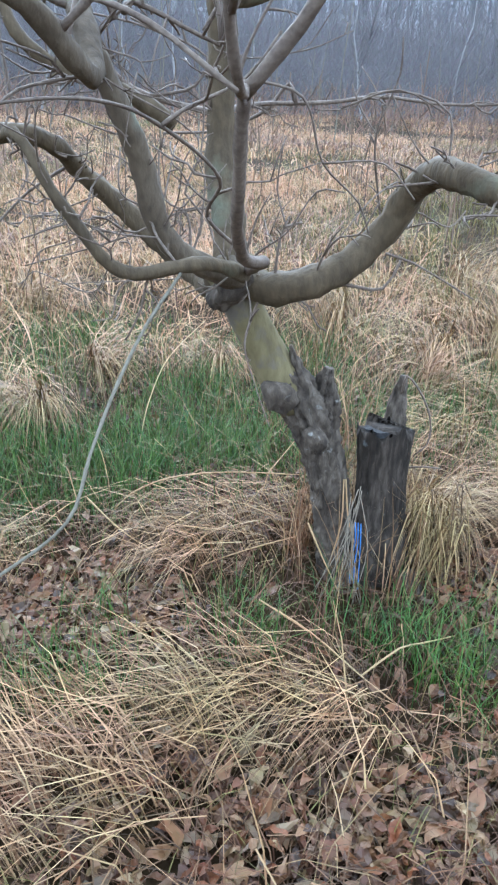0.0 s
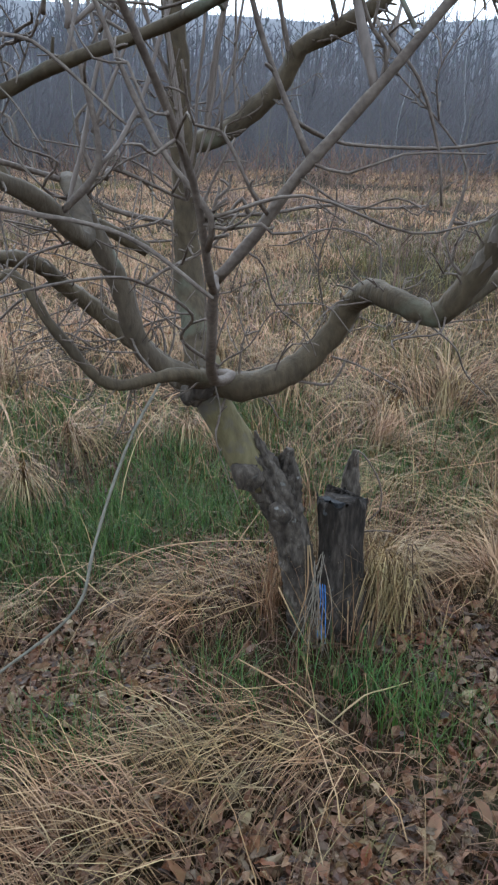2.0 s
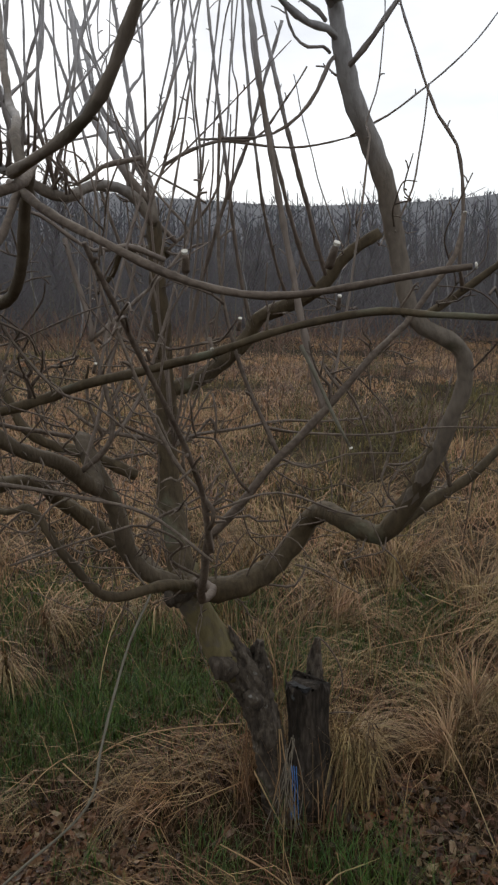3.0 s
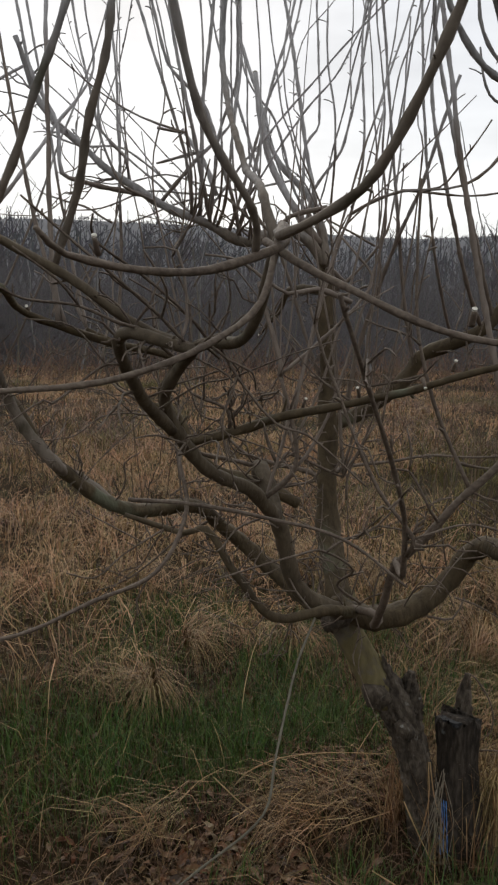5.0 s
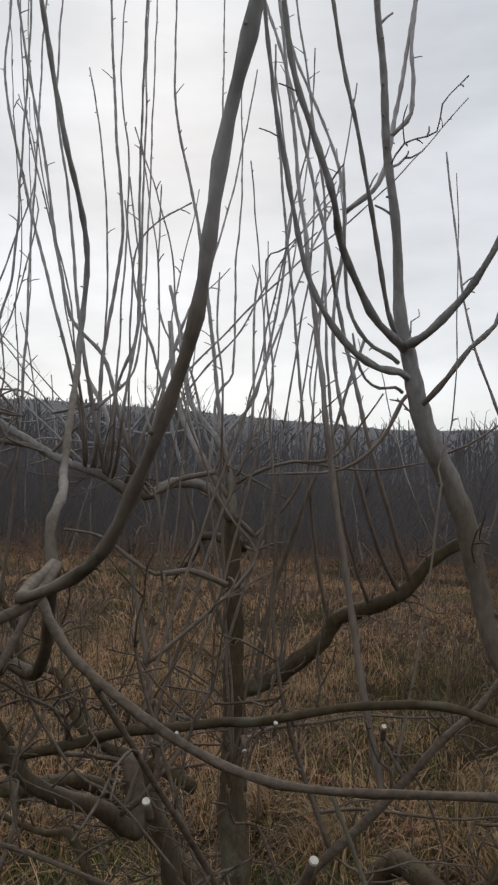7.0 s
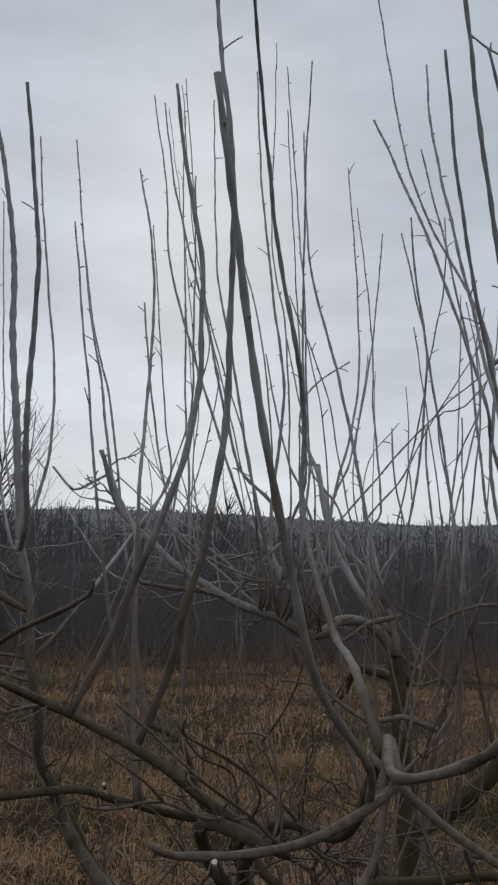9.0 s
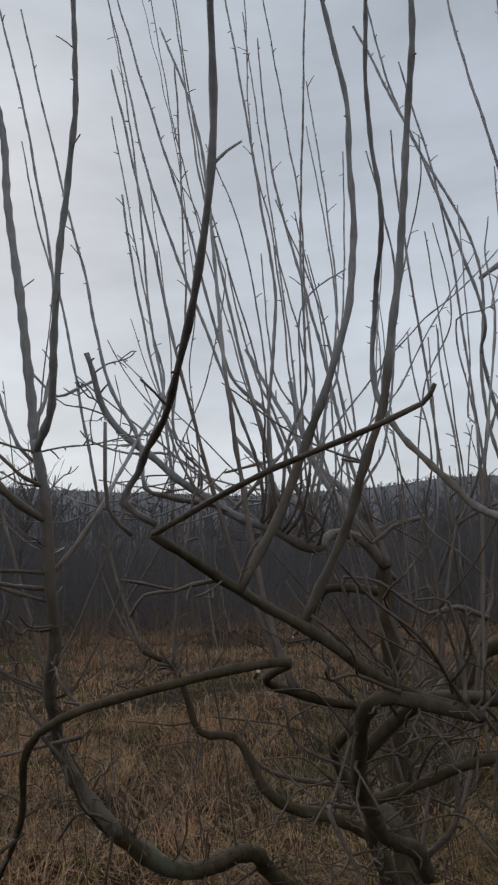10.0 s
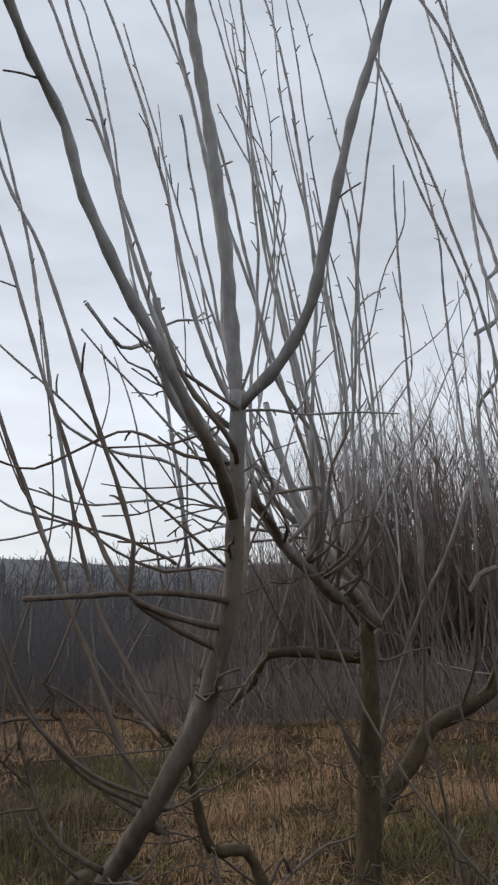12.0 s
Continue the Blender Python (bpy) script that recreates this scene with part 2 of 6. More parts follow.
def tube(bm, points, r0, r1, sides=8, step=0.025, rugged=0.06, knots=0.0, rng=random, wander=0.0, shape=None, cracks=0.0):
    """A limb: rings along a smooth path, with a rugged skin and swollen knots."""
    path = glide(points, step)
    rings, up, phase = [], Vector((0.31, 0.17, 0.93)), rng.random() * 9
    next_knot, gone = rng.uniform(0.03, 0.06), 0.0
    for i, (q, t) in enumerate(path):
        before, after = path[max(i - 1, 0)][0], path[min(i + 1, len(path) - 1)][0]
        d = (after - before).normalized()
        if i == 0:
            x = d.cross(up if abs(d.dot(up)) < 0.9 else Vector((1, 0, 0)))
        x = (x - d * d.dot(x)).normalized()
        y = d.cross(x)
        r = r0 + (r1 - r0) * t
        if shape:
            r *= shape(t)
        gone += (q - before).length
        if knots and gone > next_knot:
            gone, next_knot = 0.0, rng.uniform(0.03, 0.075)
            r *= 1 + knots
        if wander:
            q = q + noise.noise_vector(q * 9 + Vector((phase, 0, 0))) * wander
        ring = []
        for s in range(sides):
            way = math.cos(2 * math.pi * s / sides) * x + math.sin(2 * math.pi * s / sides) * y
            bulge = 1 + rugged * 2.2 * noise.noise(q * (0.55 / min(max(r0, 0.006), 0.06)) * 0.5 + way * 1.3 + Vector((phase, 0, 0)))
            if cracks:
                seam = Vector((way.x * 3.1, way.y * 3.1, q.z * 7 + phase))
                deep = max(0.0, 1 - 3.2 * abs(noise.noise(seam)))
                fissure = max(0.0, 1 - 4 * abs(noise.noise(seam * 3.7)))
                bulge *= 1 - cracks * 0.8 * deep - cracks * 0.45 * fissure + cracks * 0.25 * noise.noise(seam * 3.3) + cracks * 0.4 * noise.noise(q * 75)
            ring.append(bm.verts.new(q + way * r * bulge))
        rings.append(ring)
    for a, b in zip(rings, rings[1:]):
        for s in range(sides):
            bm.faces.new((a[s], a[(s + 1) % sides], b[(s + 1) % sides], b[s]))
    for ring, turn in ((rings[0], -1), (rings[-1], 1)):
        bm.faces.new(ring[::turn])
    return path


def stick(verts, faces, a, b, r0, r1):
    """A three-sided stick, for far twigs and stalks."""
    a, b = Vector(a), Vector(b)
    d = (b - a).normalized()
    x = d.cross(Vector((0.3, 0.2, 0.9))).normalized()
    y = d.cross(x)
    k = len(verts)
    for q, r in ((a, r0), (b, r1)):
        for s in range(3):
            verts.append(tuple(q + r * (math.cos(2.094 * s) * x + math.sin(2.094 * s) * y)))
    faces.extend(((k, k + 1, k + 4, k + 3), (k + 1, k + 2, k + 5, k + 4), (k + 2, k, k + 3, k + 5)))


def blade(verts, faces, root, way, height, width, bend, rng, count=3):
    """A blade of grass: a tapered strip that bends over along its way."""
    k = len(verts)
    side = Vector((-way.y, way.x, 0))
    side = (side + Vector((rng.uniform(-0.5, 0.5), rng.uniform(-0.5, 0.5), rng.uniform(-0.3, 0.3)))).normalized() * width * 0.5
    for i in range(count + 1):
        t = i / count
        lean = bend * t
        q = root + way * (height * math.sin(lean) * t) + Vector((0, 0, height * math.cos(lean) * t))
        wide = 1.0 - 0.85 * t
        verts.append(tuple(q - side * wide))
        verts.append(tuple(q + side * wide))
    for i in range(count):
        faces.append((k + 2 * i, k + 2 * i + 1, k + 2 * i + 3, k + 2 * i + 2))


# ---- the lie of the land ----
def smooth01(v):
    v = min(max(v, 0.0), 1.0)
    return v * v * (3 - 2 * v)


def land(x, y):
    """Height of the ground: a hummocky old orchard, a field, a wooded slope, and hills far off."""
    r = math.hypot(x, y - 1)
    z = 0.03 + 0.05 * noise.noise(Vector((x * 1.1, y * 1.1, 0.3))) * (1 if r < 40 else 0.5) + 0.10 * noise.noise(Vector((x * 0.25, y * 0.25, 4.0)))* smooth01((r - 3) / 6)
    z += 0.35 * noise.noise(Vector((x * 0.05, y * 0.05, 7.0))) * smooth01((r - 8) / 30)
    swell = 1 + 0.16 * noise.noise(Vector((x * 0.012, y * 0.012, 2.0)))
    side = math.degrees(math.atan2(-x, y)) if r > 1 else 0
    z += 10.2 * smooth01((r - 46) / 75) * swell * (1 + 0.03 * math.tanh(side / 9))
    rise = 11 * math.exp(-((side - 17) / 9) ** 2) + 9 * math.exp(-((side + 22) / 7) ** 2)
    z += (80 + rise + 2.2 * math.sin(side * 0.11 + 1.0) + 1.6 * math.sin(side * 0.31)) * smooth01((r - 220) / 480)
    return z


def spaced(limit, fine, reach, growth):
    values, v, s = [0.0], 0.0, fine
    while v < limit:
        if v > reach:
            s *= growth
        v += s
        values.append(v)
    return values


half = spaced(900, 0.11, 5.0, 1.16)
xs = [-v for v in half[:0:-1]] + half
ys = [1.5 + v for v in xs]
verts = [(x, y, land(x, y)) for y in ys for x in xs]
wide = len(xs)
faces = [(j * wide + i, j * wide + i + 1, (j + 1) * wide + i + 1, (j + 1) * wide + i) for j in range(len(ys) - 1) for i in range(wide - 1)]
ground = sheet("ground", verts, faces, SOIL, "thatchy brown and green orchard ground running out to wooded hills", "ground", "structure")
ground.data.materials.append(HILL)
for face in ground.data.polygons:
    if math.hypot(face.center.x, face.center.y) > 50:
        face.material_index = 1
ground.data.polygons.foreach_set("use_smooth", [True] * len(ground.data.polygons))


# ---- the old apple tree ----
tree = tagged(new("apple_tree"), "old bare apple tree, pruned low, with many upright shoots", "tree")
tree.location = (0, 0, 0)
chance = random.Random(11)


def shoot_spurs(bm, path, r, rng, often=0.16, long=0.045):
    """Short bud spurs set along a shoot."""
    for (q, t), (q2, _) in zip(path[1:-1], path[2:]):
        if rng.random() > often or t < 0.12:
            continue
        d = (q2 - q).normalized()
        side = d.cross(Vector((rng.uniform(-1, 1), rng.uniform(-1, 1), rng.uniform(-0.3, 0.3)))).normalized()
        tip = q + (side * 0.8 + d * 0.55) * rng.choice((0.010, 0.014, 0.018, long))
        size = min(max(0.0018, r * 0.45), 0.0032)
        tube(bm, [q, q.lerp(tip, 0.5) + d * 0.002, tip], size, size * 0.75, 4, 0.02, 0.05, rng=rng)


def limb(name, thick, points, mat=BARK, label="", parent=None, cut=False, twig_count=0, sides=12, rugged=0.12, shape=None, step=0.028, cracks=0.0):
    """A branch of the tree; its ends taper from thick[0] to thick[1] (radii); cut: sawn pale end."""
    bm = bmesh.new()
    path = tube(bm, points, thick[0], thick[1], sides, step, rugged, 0.0 if cracks else 0.13, chance, 0.0 if cracks else min(0.0055, thick[0] * 0.3), shape=shape, cracks=cracks)
    if twig_count:
        shoot_spurs(bm, path, 0.008, chance, 0.22, 0.045)
    ob = part(name, bm, mat, parent or tree, label)
    if cut:
        end, before = path[-1][0], path[-2][0]
        d = (end - before).normalized()
        bm = bmesh.new()
        bmesh.ops.create_circle(bm, cap_ends=True, segments=10, radius=thick[1] * 1.06, matrix=Matrix.Translation(end + d * 0.002) @ d.to_track_quat("Z", "Y").to_matrix().to_4x4())
        top = bmesh.ops.extrude_face_region(bm, geom=bm.faces[:])
        bmesh.ops.translate(bm, verts=[g for g in top["geom"] if isinstance(g, bmesh.types.BMVert)], vec=d * 0.002)
        part("pruning_cut", bm, CUT_WOOD, ob, "pale pruning cut", False)
    for _ in range(twig_count):
        i = chance.randrange(2, len(path) - 1)
        q, t = path[i]
        d = (path[i][0] - path[i - 1][0]).normalized()
        way = (d.cross(Vector((chance.uniform(-1, 1), chance.uniform(-1, 1), chance.uniform(-1, 1)))).normalized() + d * chance.uniform(0.1, 0.7) + Vector((0, 0, chance.uniform(-0.2, 0.6)))).normalized()
        size = chance.uniform(0.0016, 0.0032)
        span = chance.choice((chance.uniform(0.04, 0.14), chance.uniform(0.10, 0.36)))
        bend = noise.noise_vector(q * 5) * 0.35
        kinks = [Vector((chance.gauss(0, 1), chance.gauss(0, 1), chance.gauss(0, 1))) * span * 0.055 for _ in range(4)]
        knots = [q, q + way * span * 0.25 + kinks[0], q + way * span * 0.5 + bend * span * 0.3 + kinks[1], q + way * span * 0.75 + bend * span * 0.6 + kinks[2], q + (way + bend * 0.6) * span + kinks[3]]
        bm = bmesh.new()
        p2 = tube(bm, knots, size, size * 0.55, 5, 0.02, 0.08, 0.2, chance)
        if span > 0.09:
            fork = knots[chance.choice((1, 2))]
            aside = (way + Vector((chance.gauss(0, 0.8), chance.gauss(0, 0.8), chance.gauss(0.3, 0.6)))).normalized() * span * chance.uniform(0.3, 0.6)
            tube(bm, [fork, fork + aside * 0.5 + kinks[0], fork + aside], size * 0.75, size * 0.5, 5, 0.02, 0.08, 0.2, chance)
        shoot_spurs(bm, p2, size, chance, 0.25, 0.03)
        # twigs above 1.85 m get the paler bark: sky brightness put into colour
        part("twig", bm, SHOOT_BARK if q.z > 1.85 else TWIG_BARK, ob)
    return ob


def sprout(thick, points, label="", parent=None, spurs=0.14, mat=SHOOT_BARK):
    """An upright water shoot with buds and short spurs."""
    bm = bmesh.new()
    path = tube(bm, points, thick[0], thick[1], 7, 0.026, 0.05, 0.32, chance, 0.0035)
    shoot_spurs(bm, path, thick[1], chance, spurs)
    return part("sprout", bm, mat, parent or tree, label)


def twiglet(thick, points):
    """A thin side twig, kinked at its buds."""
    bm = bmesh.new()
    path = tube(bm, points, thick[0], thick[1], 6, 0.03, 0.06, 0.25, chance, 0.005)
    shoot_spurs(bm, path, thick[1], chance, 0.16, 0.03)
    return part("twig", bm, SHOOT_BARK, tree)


# the old rootstock trunk, cracked and broken, and the green stem that leans from it
def girth(*knots):
    """Thickness along a limb, from evenly spaced values."""
    def at(t):
        v = t * (len(knots) - 1)
        i = min(int(v), len(knots) - 2)
        return knots[i] + (knots[i + 1] - knots[i]) * smooth01(v - i)
    return at


limb("old_trunk", (1.0, 1.0), [(0.374, 2.100, -0.172), (0.340, 2.100, 0.045), (0.313, 2.110, 0.193), (0.294, 2.110, 0.315), (0.258, 2.110, 0.429), (0.213, 2.100, 0.525), (0.175, 2.100, 0.576), (0.138, 2.095, 0.628)], OLD_BARK, "dark cracked broken old trunk", rugged=0.05, sides=56, step=0.0065, cracks=0.26, shape=girth(0.088, 0.062, 0.055, 0.056, 0.062, 0.068, 0.056, 0.040))
limb("trunk", (1.0, 1.0), [(0.199, 2.100, 0.524), (0.146, 2.095, 0.599), (0.102, 2.090, 0.678), (0.061, 2.080, 0.750), (0.029, 2.060, 0.835), (0.014, 2.050, 0.876)], TRUNK_BARK, "smooth olive-green leaning stem", sides=20, rugged=0.03, cracks=0.05, step=0.015, shape=girth(0.056, 0.054, 0.050, 0.049, 0.052, 0.062))
limb("snag", (1.0, 1.0), [(0.270, 2.110, 0.405), (0.271, 2.110, 0.502), (0.270, 2.110, 0.556), (0.266, 2.110, 0.590), (0.272, 2.110, 0.621)], OLD_BARK, "jagged broken-off snag of the old trunk", sides=30, step=0.006, rugged=0.12, cracks=0.55, shape=girth(0.052, 0.046, 0.038, 0.030, 0.017))
limb("snag", (1.0, 1.0), [(0.229, 2.090, 0.507), (0.206, 2.085, 0.584), (0.189, 2.085, 0.628), (0.171, 2.085, 0.682)], OLD_BARK, "jagged broken-off snag of the old trunk", sides=24, step=0.006, rugged=0.14, cracks=0.5, shape=girth(0.040, 0.034, 0.020, 0.006))
limb("burr", (1.0, 1.0), [(0.186, 2.060, 0.541), (0.147, 2.050, 0.568), (0.128, 2.045, 0.580), (0.110, 2.040, 0.592)], OLD_BARK, "knobbly dark burr at the graft", sides=20, step=0.008, rugged=0.15, cracks=0.25, shape=girth(0.036, 0.043, 0.030, 0.010))
limb("burr", (1.0, 1.0), [(0.263, 2.060, 0.430), (0.245, 2.045, 0.460), (0.233, 2.035, 0.471), (0.225, 2.025, 0.482)], OLD_BARK, "knobbly dark burr at the graft", sides=20, step=0.008, rugged=0.15, cracks=0.25, shape=girth(0.030, 0.034, 0.024, 0.008))
limb("burr", (1.0, 1.0), [(0.00, 2.03, 0.80), (0.03, 1.995, 0.835), (0.055, 1.985, 0.865), (0.07, 1.985, 0.89)], OLD_BARK, "knobbly healed pruning wounds at the fork", sides=20, step=0.007, rugged=0.2, cracks=0.3, shape=girth(0.040, 0.038, 0.026, 0.010))
limb("burr", (1.0, 1.0), [(0.037, 2.012, 0.850), (0.017, 1.972, 0.880), (0.007, 1.957, 0.910)], BARK, "knobbly healed pruning wounds at the fork", sides=18, step=0.007, rugged=0.2, cracks=0.2, shape=girth(0.034, 0.028, 0.010))
limb("leader", (0.0400, 0.0192), [(0.035, 2.043, 0.840), (0.008, 2.102, 0.939), (-0.009, 2.158, 1.039), (-0.026, 2.186, 1.146), (-0.029, 2.186, 1.263), (-0.032, 2.182, 1.382), (-0.039, 2.161, 1.505), (-0.034, 2.142, 1.626), (-0.047, 2.126, 1.728), (-0.050, 2.117, 1.834), (-0.056, 2.111, 1.929)], BARK, twig_count=27)
limb("limb", (0.0260, 0.0150), [(-0.034, 2.184, 1.418), (0.068, 2.227, 1.455), (0.153, 2.236, 1.518), (0.226, 2.215, 1.585), (0.266, 2.185, 1.655), (0.352, 2.148, 1.696), (0.441, 2.112, 1.741), (0.505, 2.086, 1.830), (0.605, 2.060, 1.901)], BARK, twig_count=27)
limb("limb", (0.0348, 0.0218), [(0.030, 2.058, 0.840), (0.134, 1.988, 0.841), (0.267, 1.985, 0.890), (0.357, 2.000, 0.977), (0.405, 1.961, 1.070), (0.434, 1.885, 1.112), (0.486, 1.785, 1.116), (0.560, 1.702, 1.098), (0.621, 1.635, 1.206), (0.667, 1.573, 1.356)], BARK, twig_count=27)
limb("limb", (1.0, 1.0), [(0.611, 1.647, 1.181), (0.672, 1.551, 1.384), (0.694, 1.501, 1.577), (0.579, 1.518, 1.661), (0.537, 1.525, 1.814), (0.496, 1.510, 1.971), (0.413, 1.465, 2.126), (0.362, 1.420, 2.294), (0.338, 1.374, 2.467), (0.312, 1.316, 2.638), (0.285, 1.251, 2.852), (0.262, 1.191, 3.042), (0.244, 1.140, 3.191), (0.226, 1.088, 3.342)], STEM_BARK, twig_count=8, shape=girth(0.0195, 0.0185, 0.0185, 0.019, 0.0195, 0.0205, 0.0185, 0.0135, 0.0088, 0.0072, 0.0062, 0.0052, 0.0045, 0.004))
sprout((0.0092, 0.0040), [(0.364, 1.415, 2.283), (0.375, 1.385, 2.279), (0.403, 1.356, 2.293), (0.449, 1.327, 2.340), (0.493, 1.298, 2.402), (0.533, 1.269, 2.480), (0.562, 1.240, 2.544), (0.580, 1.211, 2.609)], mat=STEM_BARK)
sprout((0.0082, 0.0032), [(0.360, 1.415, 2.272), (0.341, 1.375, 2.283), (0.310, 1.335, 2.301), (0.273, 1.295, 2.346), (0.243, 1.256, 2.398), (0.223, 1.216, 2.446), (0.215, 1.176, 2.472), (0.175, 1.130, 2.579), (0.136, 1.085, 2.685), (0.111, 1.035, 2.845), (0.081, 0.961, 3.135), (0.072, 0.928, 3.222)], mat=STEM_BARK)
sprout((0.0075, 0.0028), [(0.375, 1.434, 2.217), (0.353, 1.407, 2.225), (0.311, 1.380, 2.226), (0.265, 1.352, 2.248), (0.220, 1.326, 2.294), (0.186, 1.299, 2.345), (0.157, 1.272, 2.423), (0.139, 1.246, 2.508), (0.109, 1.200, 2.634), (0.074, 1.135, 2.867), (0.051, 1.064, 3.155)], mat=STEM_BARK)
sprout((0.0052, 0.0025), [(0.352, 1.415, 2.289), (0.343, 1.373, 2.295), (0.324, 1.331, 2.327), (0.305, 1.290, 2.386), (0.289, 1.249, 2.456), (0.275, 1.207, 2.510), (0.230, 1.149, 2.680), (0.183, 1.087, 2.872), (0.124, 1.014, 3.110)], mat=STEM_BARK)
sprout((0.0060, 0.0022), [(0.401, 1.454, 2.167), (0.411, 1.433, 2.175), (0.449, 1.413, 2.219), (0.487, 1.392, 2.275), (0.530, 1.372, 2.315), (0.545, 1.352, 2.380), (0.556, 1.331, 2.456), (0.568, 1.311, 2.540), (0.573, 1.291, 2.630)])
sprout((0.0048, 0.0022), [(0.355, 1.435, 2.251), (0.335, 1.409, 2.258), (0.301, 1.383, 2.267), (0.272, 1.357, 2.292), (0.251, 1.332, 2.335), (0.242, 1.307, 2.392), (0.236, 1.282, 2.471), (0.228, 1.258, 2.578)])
twiglet((0.0036, 0.0020), [(0.365, 1.434, 2.189), (0.348, 1.422, 2.197), (0.315, 1.410, 2.191), (0.286, 1.398, 2.207), (0.267, 1.386, 2.245), (0.259, 1.374, 2.293)])
twiglet((0.0046, 0.0022), [(0.381, 1.444, 2.192), (0.364, 1.437, 2.173), (0.337, 1.430, 2.115), (0.299, 1.422, 2.065), (0.250, 1.414, 2.029), (0.177, 1.407, 2.019), (0.102, 1.400, 2.012)])
twiglet((0.0030, 0.0016), [(0.246, 1.154, 3.172), (0.215, 1.145, 3.170), (0.169, 1.128, 3.186), (0.133, 1.115, 3.203), (0.100, 1.101, 3.226)])
limb("branch", (0.0125, 0.0075), [(0.044, 2.039, 0.859), (0.083, 1.851, 0.913), (0.124, 1.666, 0.966), (0.101, 1.480, 1.010), (0.106, 1.323, 1.115), (0.122, 1.212, 1.251)], TWIG_BARK)
limb("branch", (0.0085, 0.0035), [(0.118, 1.214, 1.237), (0.180, 1.194, 1.310), (0.236, 1.169, 1.390), (0.299, 1.150, 1.461), (0.361, 1.143, 1.530), (0.414, 1.141, 1.598), (0.471, 1.139, 1.653), (0.514, 1.143, 1.715), (0.555, 1.149, 1.775), (0.573, 1.165, 1.845)], TWIG_BARK, cut=True, twig_count=6)
limb("branch", (0.0068, 0.0030), [(0.122, 1.219, 1.247), (0.126, 1.103, 1.253), (0.106, 0.971, 1.415), (-0.012, 0.692, 1.749)], TWIG_BARK, twig_count=6)
limb("limb", (0.0281, 0.0072), [(0.001, 2.076, 0.861), (0.043, 1.962, 0.867), (-0.098, 1.908, 0.946), (-0.150, 1.867, 1.122), (-0.205, 1.803, 1.276), (-0.210, 1.689, 1.353), (-0.153, 1.565, 1.256), (-0.206, 1.441, 1.342), (-0.309, 1.314, 1.425), (-0.355, 1.202, 1.565), (-0.275, 1.091, 1.673), (-0.169, 0.954, 1.695), (-0.097, 0.802, 1.852)], LIMB_BARK, twig_count=36)
sprout((0.0060, 0.0050), [(-0.099, 0.799, 1.854), (-0.084, 0.680, 1.823), (0.010, 0.608, 1.864), (0.068, 0.553, 1.957), (0.115, 0.504, 2.077), (0.135, 0.467, 2.193), (0.164, 0.429, 2.309), (0.180, 0.408, 2.381), (0.195, 0.383, 2.463)], mat=STEM_BARK)
sprout((0.0056, 0.0034), [(-0.123, 0.670, 1.798), (-0.119, 0.650, 1.819), (-0.119, 0.631, 1.836), (-0.125, 0.612, 1.853), (-0.174, 0.551, 1.939), (-0.200, 0.490, 2.069), (-0.227, 0.447, 2.222), (-0.244, 0.399, 2.385), (-0.261, 0.350, 2.550)], mat=STEM_BARK)
limb("branch", (0.0068, 0.0029), [(-0.094, 0.801, 1.851), (-0.092, 0.701, 1.811), (-0.194, 0.597, 1.767), (-0.305, 0.488, 1.775), (-0.320, 0.437, 1.797)], TWIG_BARK, twig_count=0)
limb("branch", (0.0050, 0.0030), [(-0.099, 0.801, 1.852), (-0.124, 0.665, 1.722), (-0.252, 0.535, 1.644), (-0.367, 0.399, 1.631)], TWIG_BARK)
limb("branch", (0.0060, 0.0030), [(-0.121, 0.797, 1.830), (-0.018, 0.677, 1.764), (0.168, 0.603, 1.690), (0.383, 0.518, 1.717)], TWIG_BARK, cut=True)
limb("branch", (0.0110, 0.0037), [(-0.346, 1.256, 1.491), (-0.322, 1.315, 1.467), (-0.226, 1.328, 1.489), (-0.126, 1.301, 1.527), (-0.033, 1.257, 1.552), (0.057, 1.224, 1.578), (0.124, 1.167, 1.595), (0.194, 1.117, 1.625), (0.298, 1.071, 1.656), (0.398, 1.013, 1.673), (0.475, 0.940, 1.669), (0.554, 0.866, 1.668), (0.637, 0.794, 1.672)], BARK, twig_count=5)
limb("limb", (0.0125, 0.0055), [(-0.351, 1.243, 1.499), (-0.386, 1.095, 1.590), (-0.381, 0.966, 1.694), (-0.247, 0.924, 1.672), (-0.347, 0.969, 1.706), (-0.463, 0.949, 1.785), (-0.588, 0.882, 1.860), (-0.698, 0.766, 1.926)], LIMB_BARK, twig_count=27)
sprout((0.0046, 0.0028), [(-0.694, 0.771, 1.940), (-0.735, 0.775, 1.968), (-0.715, 0.760, 2.000), (-0.702, 0.706, 2.022), (-0.681, 0.635, 2.038), (-0.665, 0.560, 2.068), (-0.648, 0.493, 2.120), (-0.635, 0.438, 2.188), (-0.631, 0.397, 2.271), (-0.634, 0.357, 2.357), (-0.635, 0.316, 2.442)], mat=STEM_BARK)
limb("branch", (0.0030, 0.0020), [(-0.723, 0.762, 1.926), (-0.750, 0.746, 1.957), (-0.753, 0.742, 2.063)], SHOOT_BARK, cut=True)
sprout((0.0064, 0.0028), [(-0.583, 0.883, 1.858), (-0.529, 0.871, 1.959), (-0.483, 0.857, 2.063), (-0.443, 0.862, 2.167), (-0.410, 0.866, 2.270), (-0.395, 0.872, 2.376), (-0.394, 0.871, 2.486), (-0.394, 0.867, 2.599), (-0.415, 0.860, 2.713), (-0.435, 0.850, 2.828), (-0.448, 0.836, 2.945)], mat=STEM_BARK)
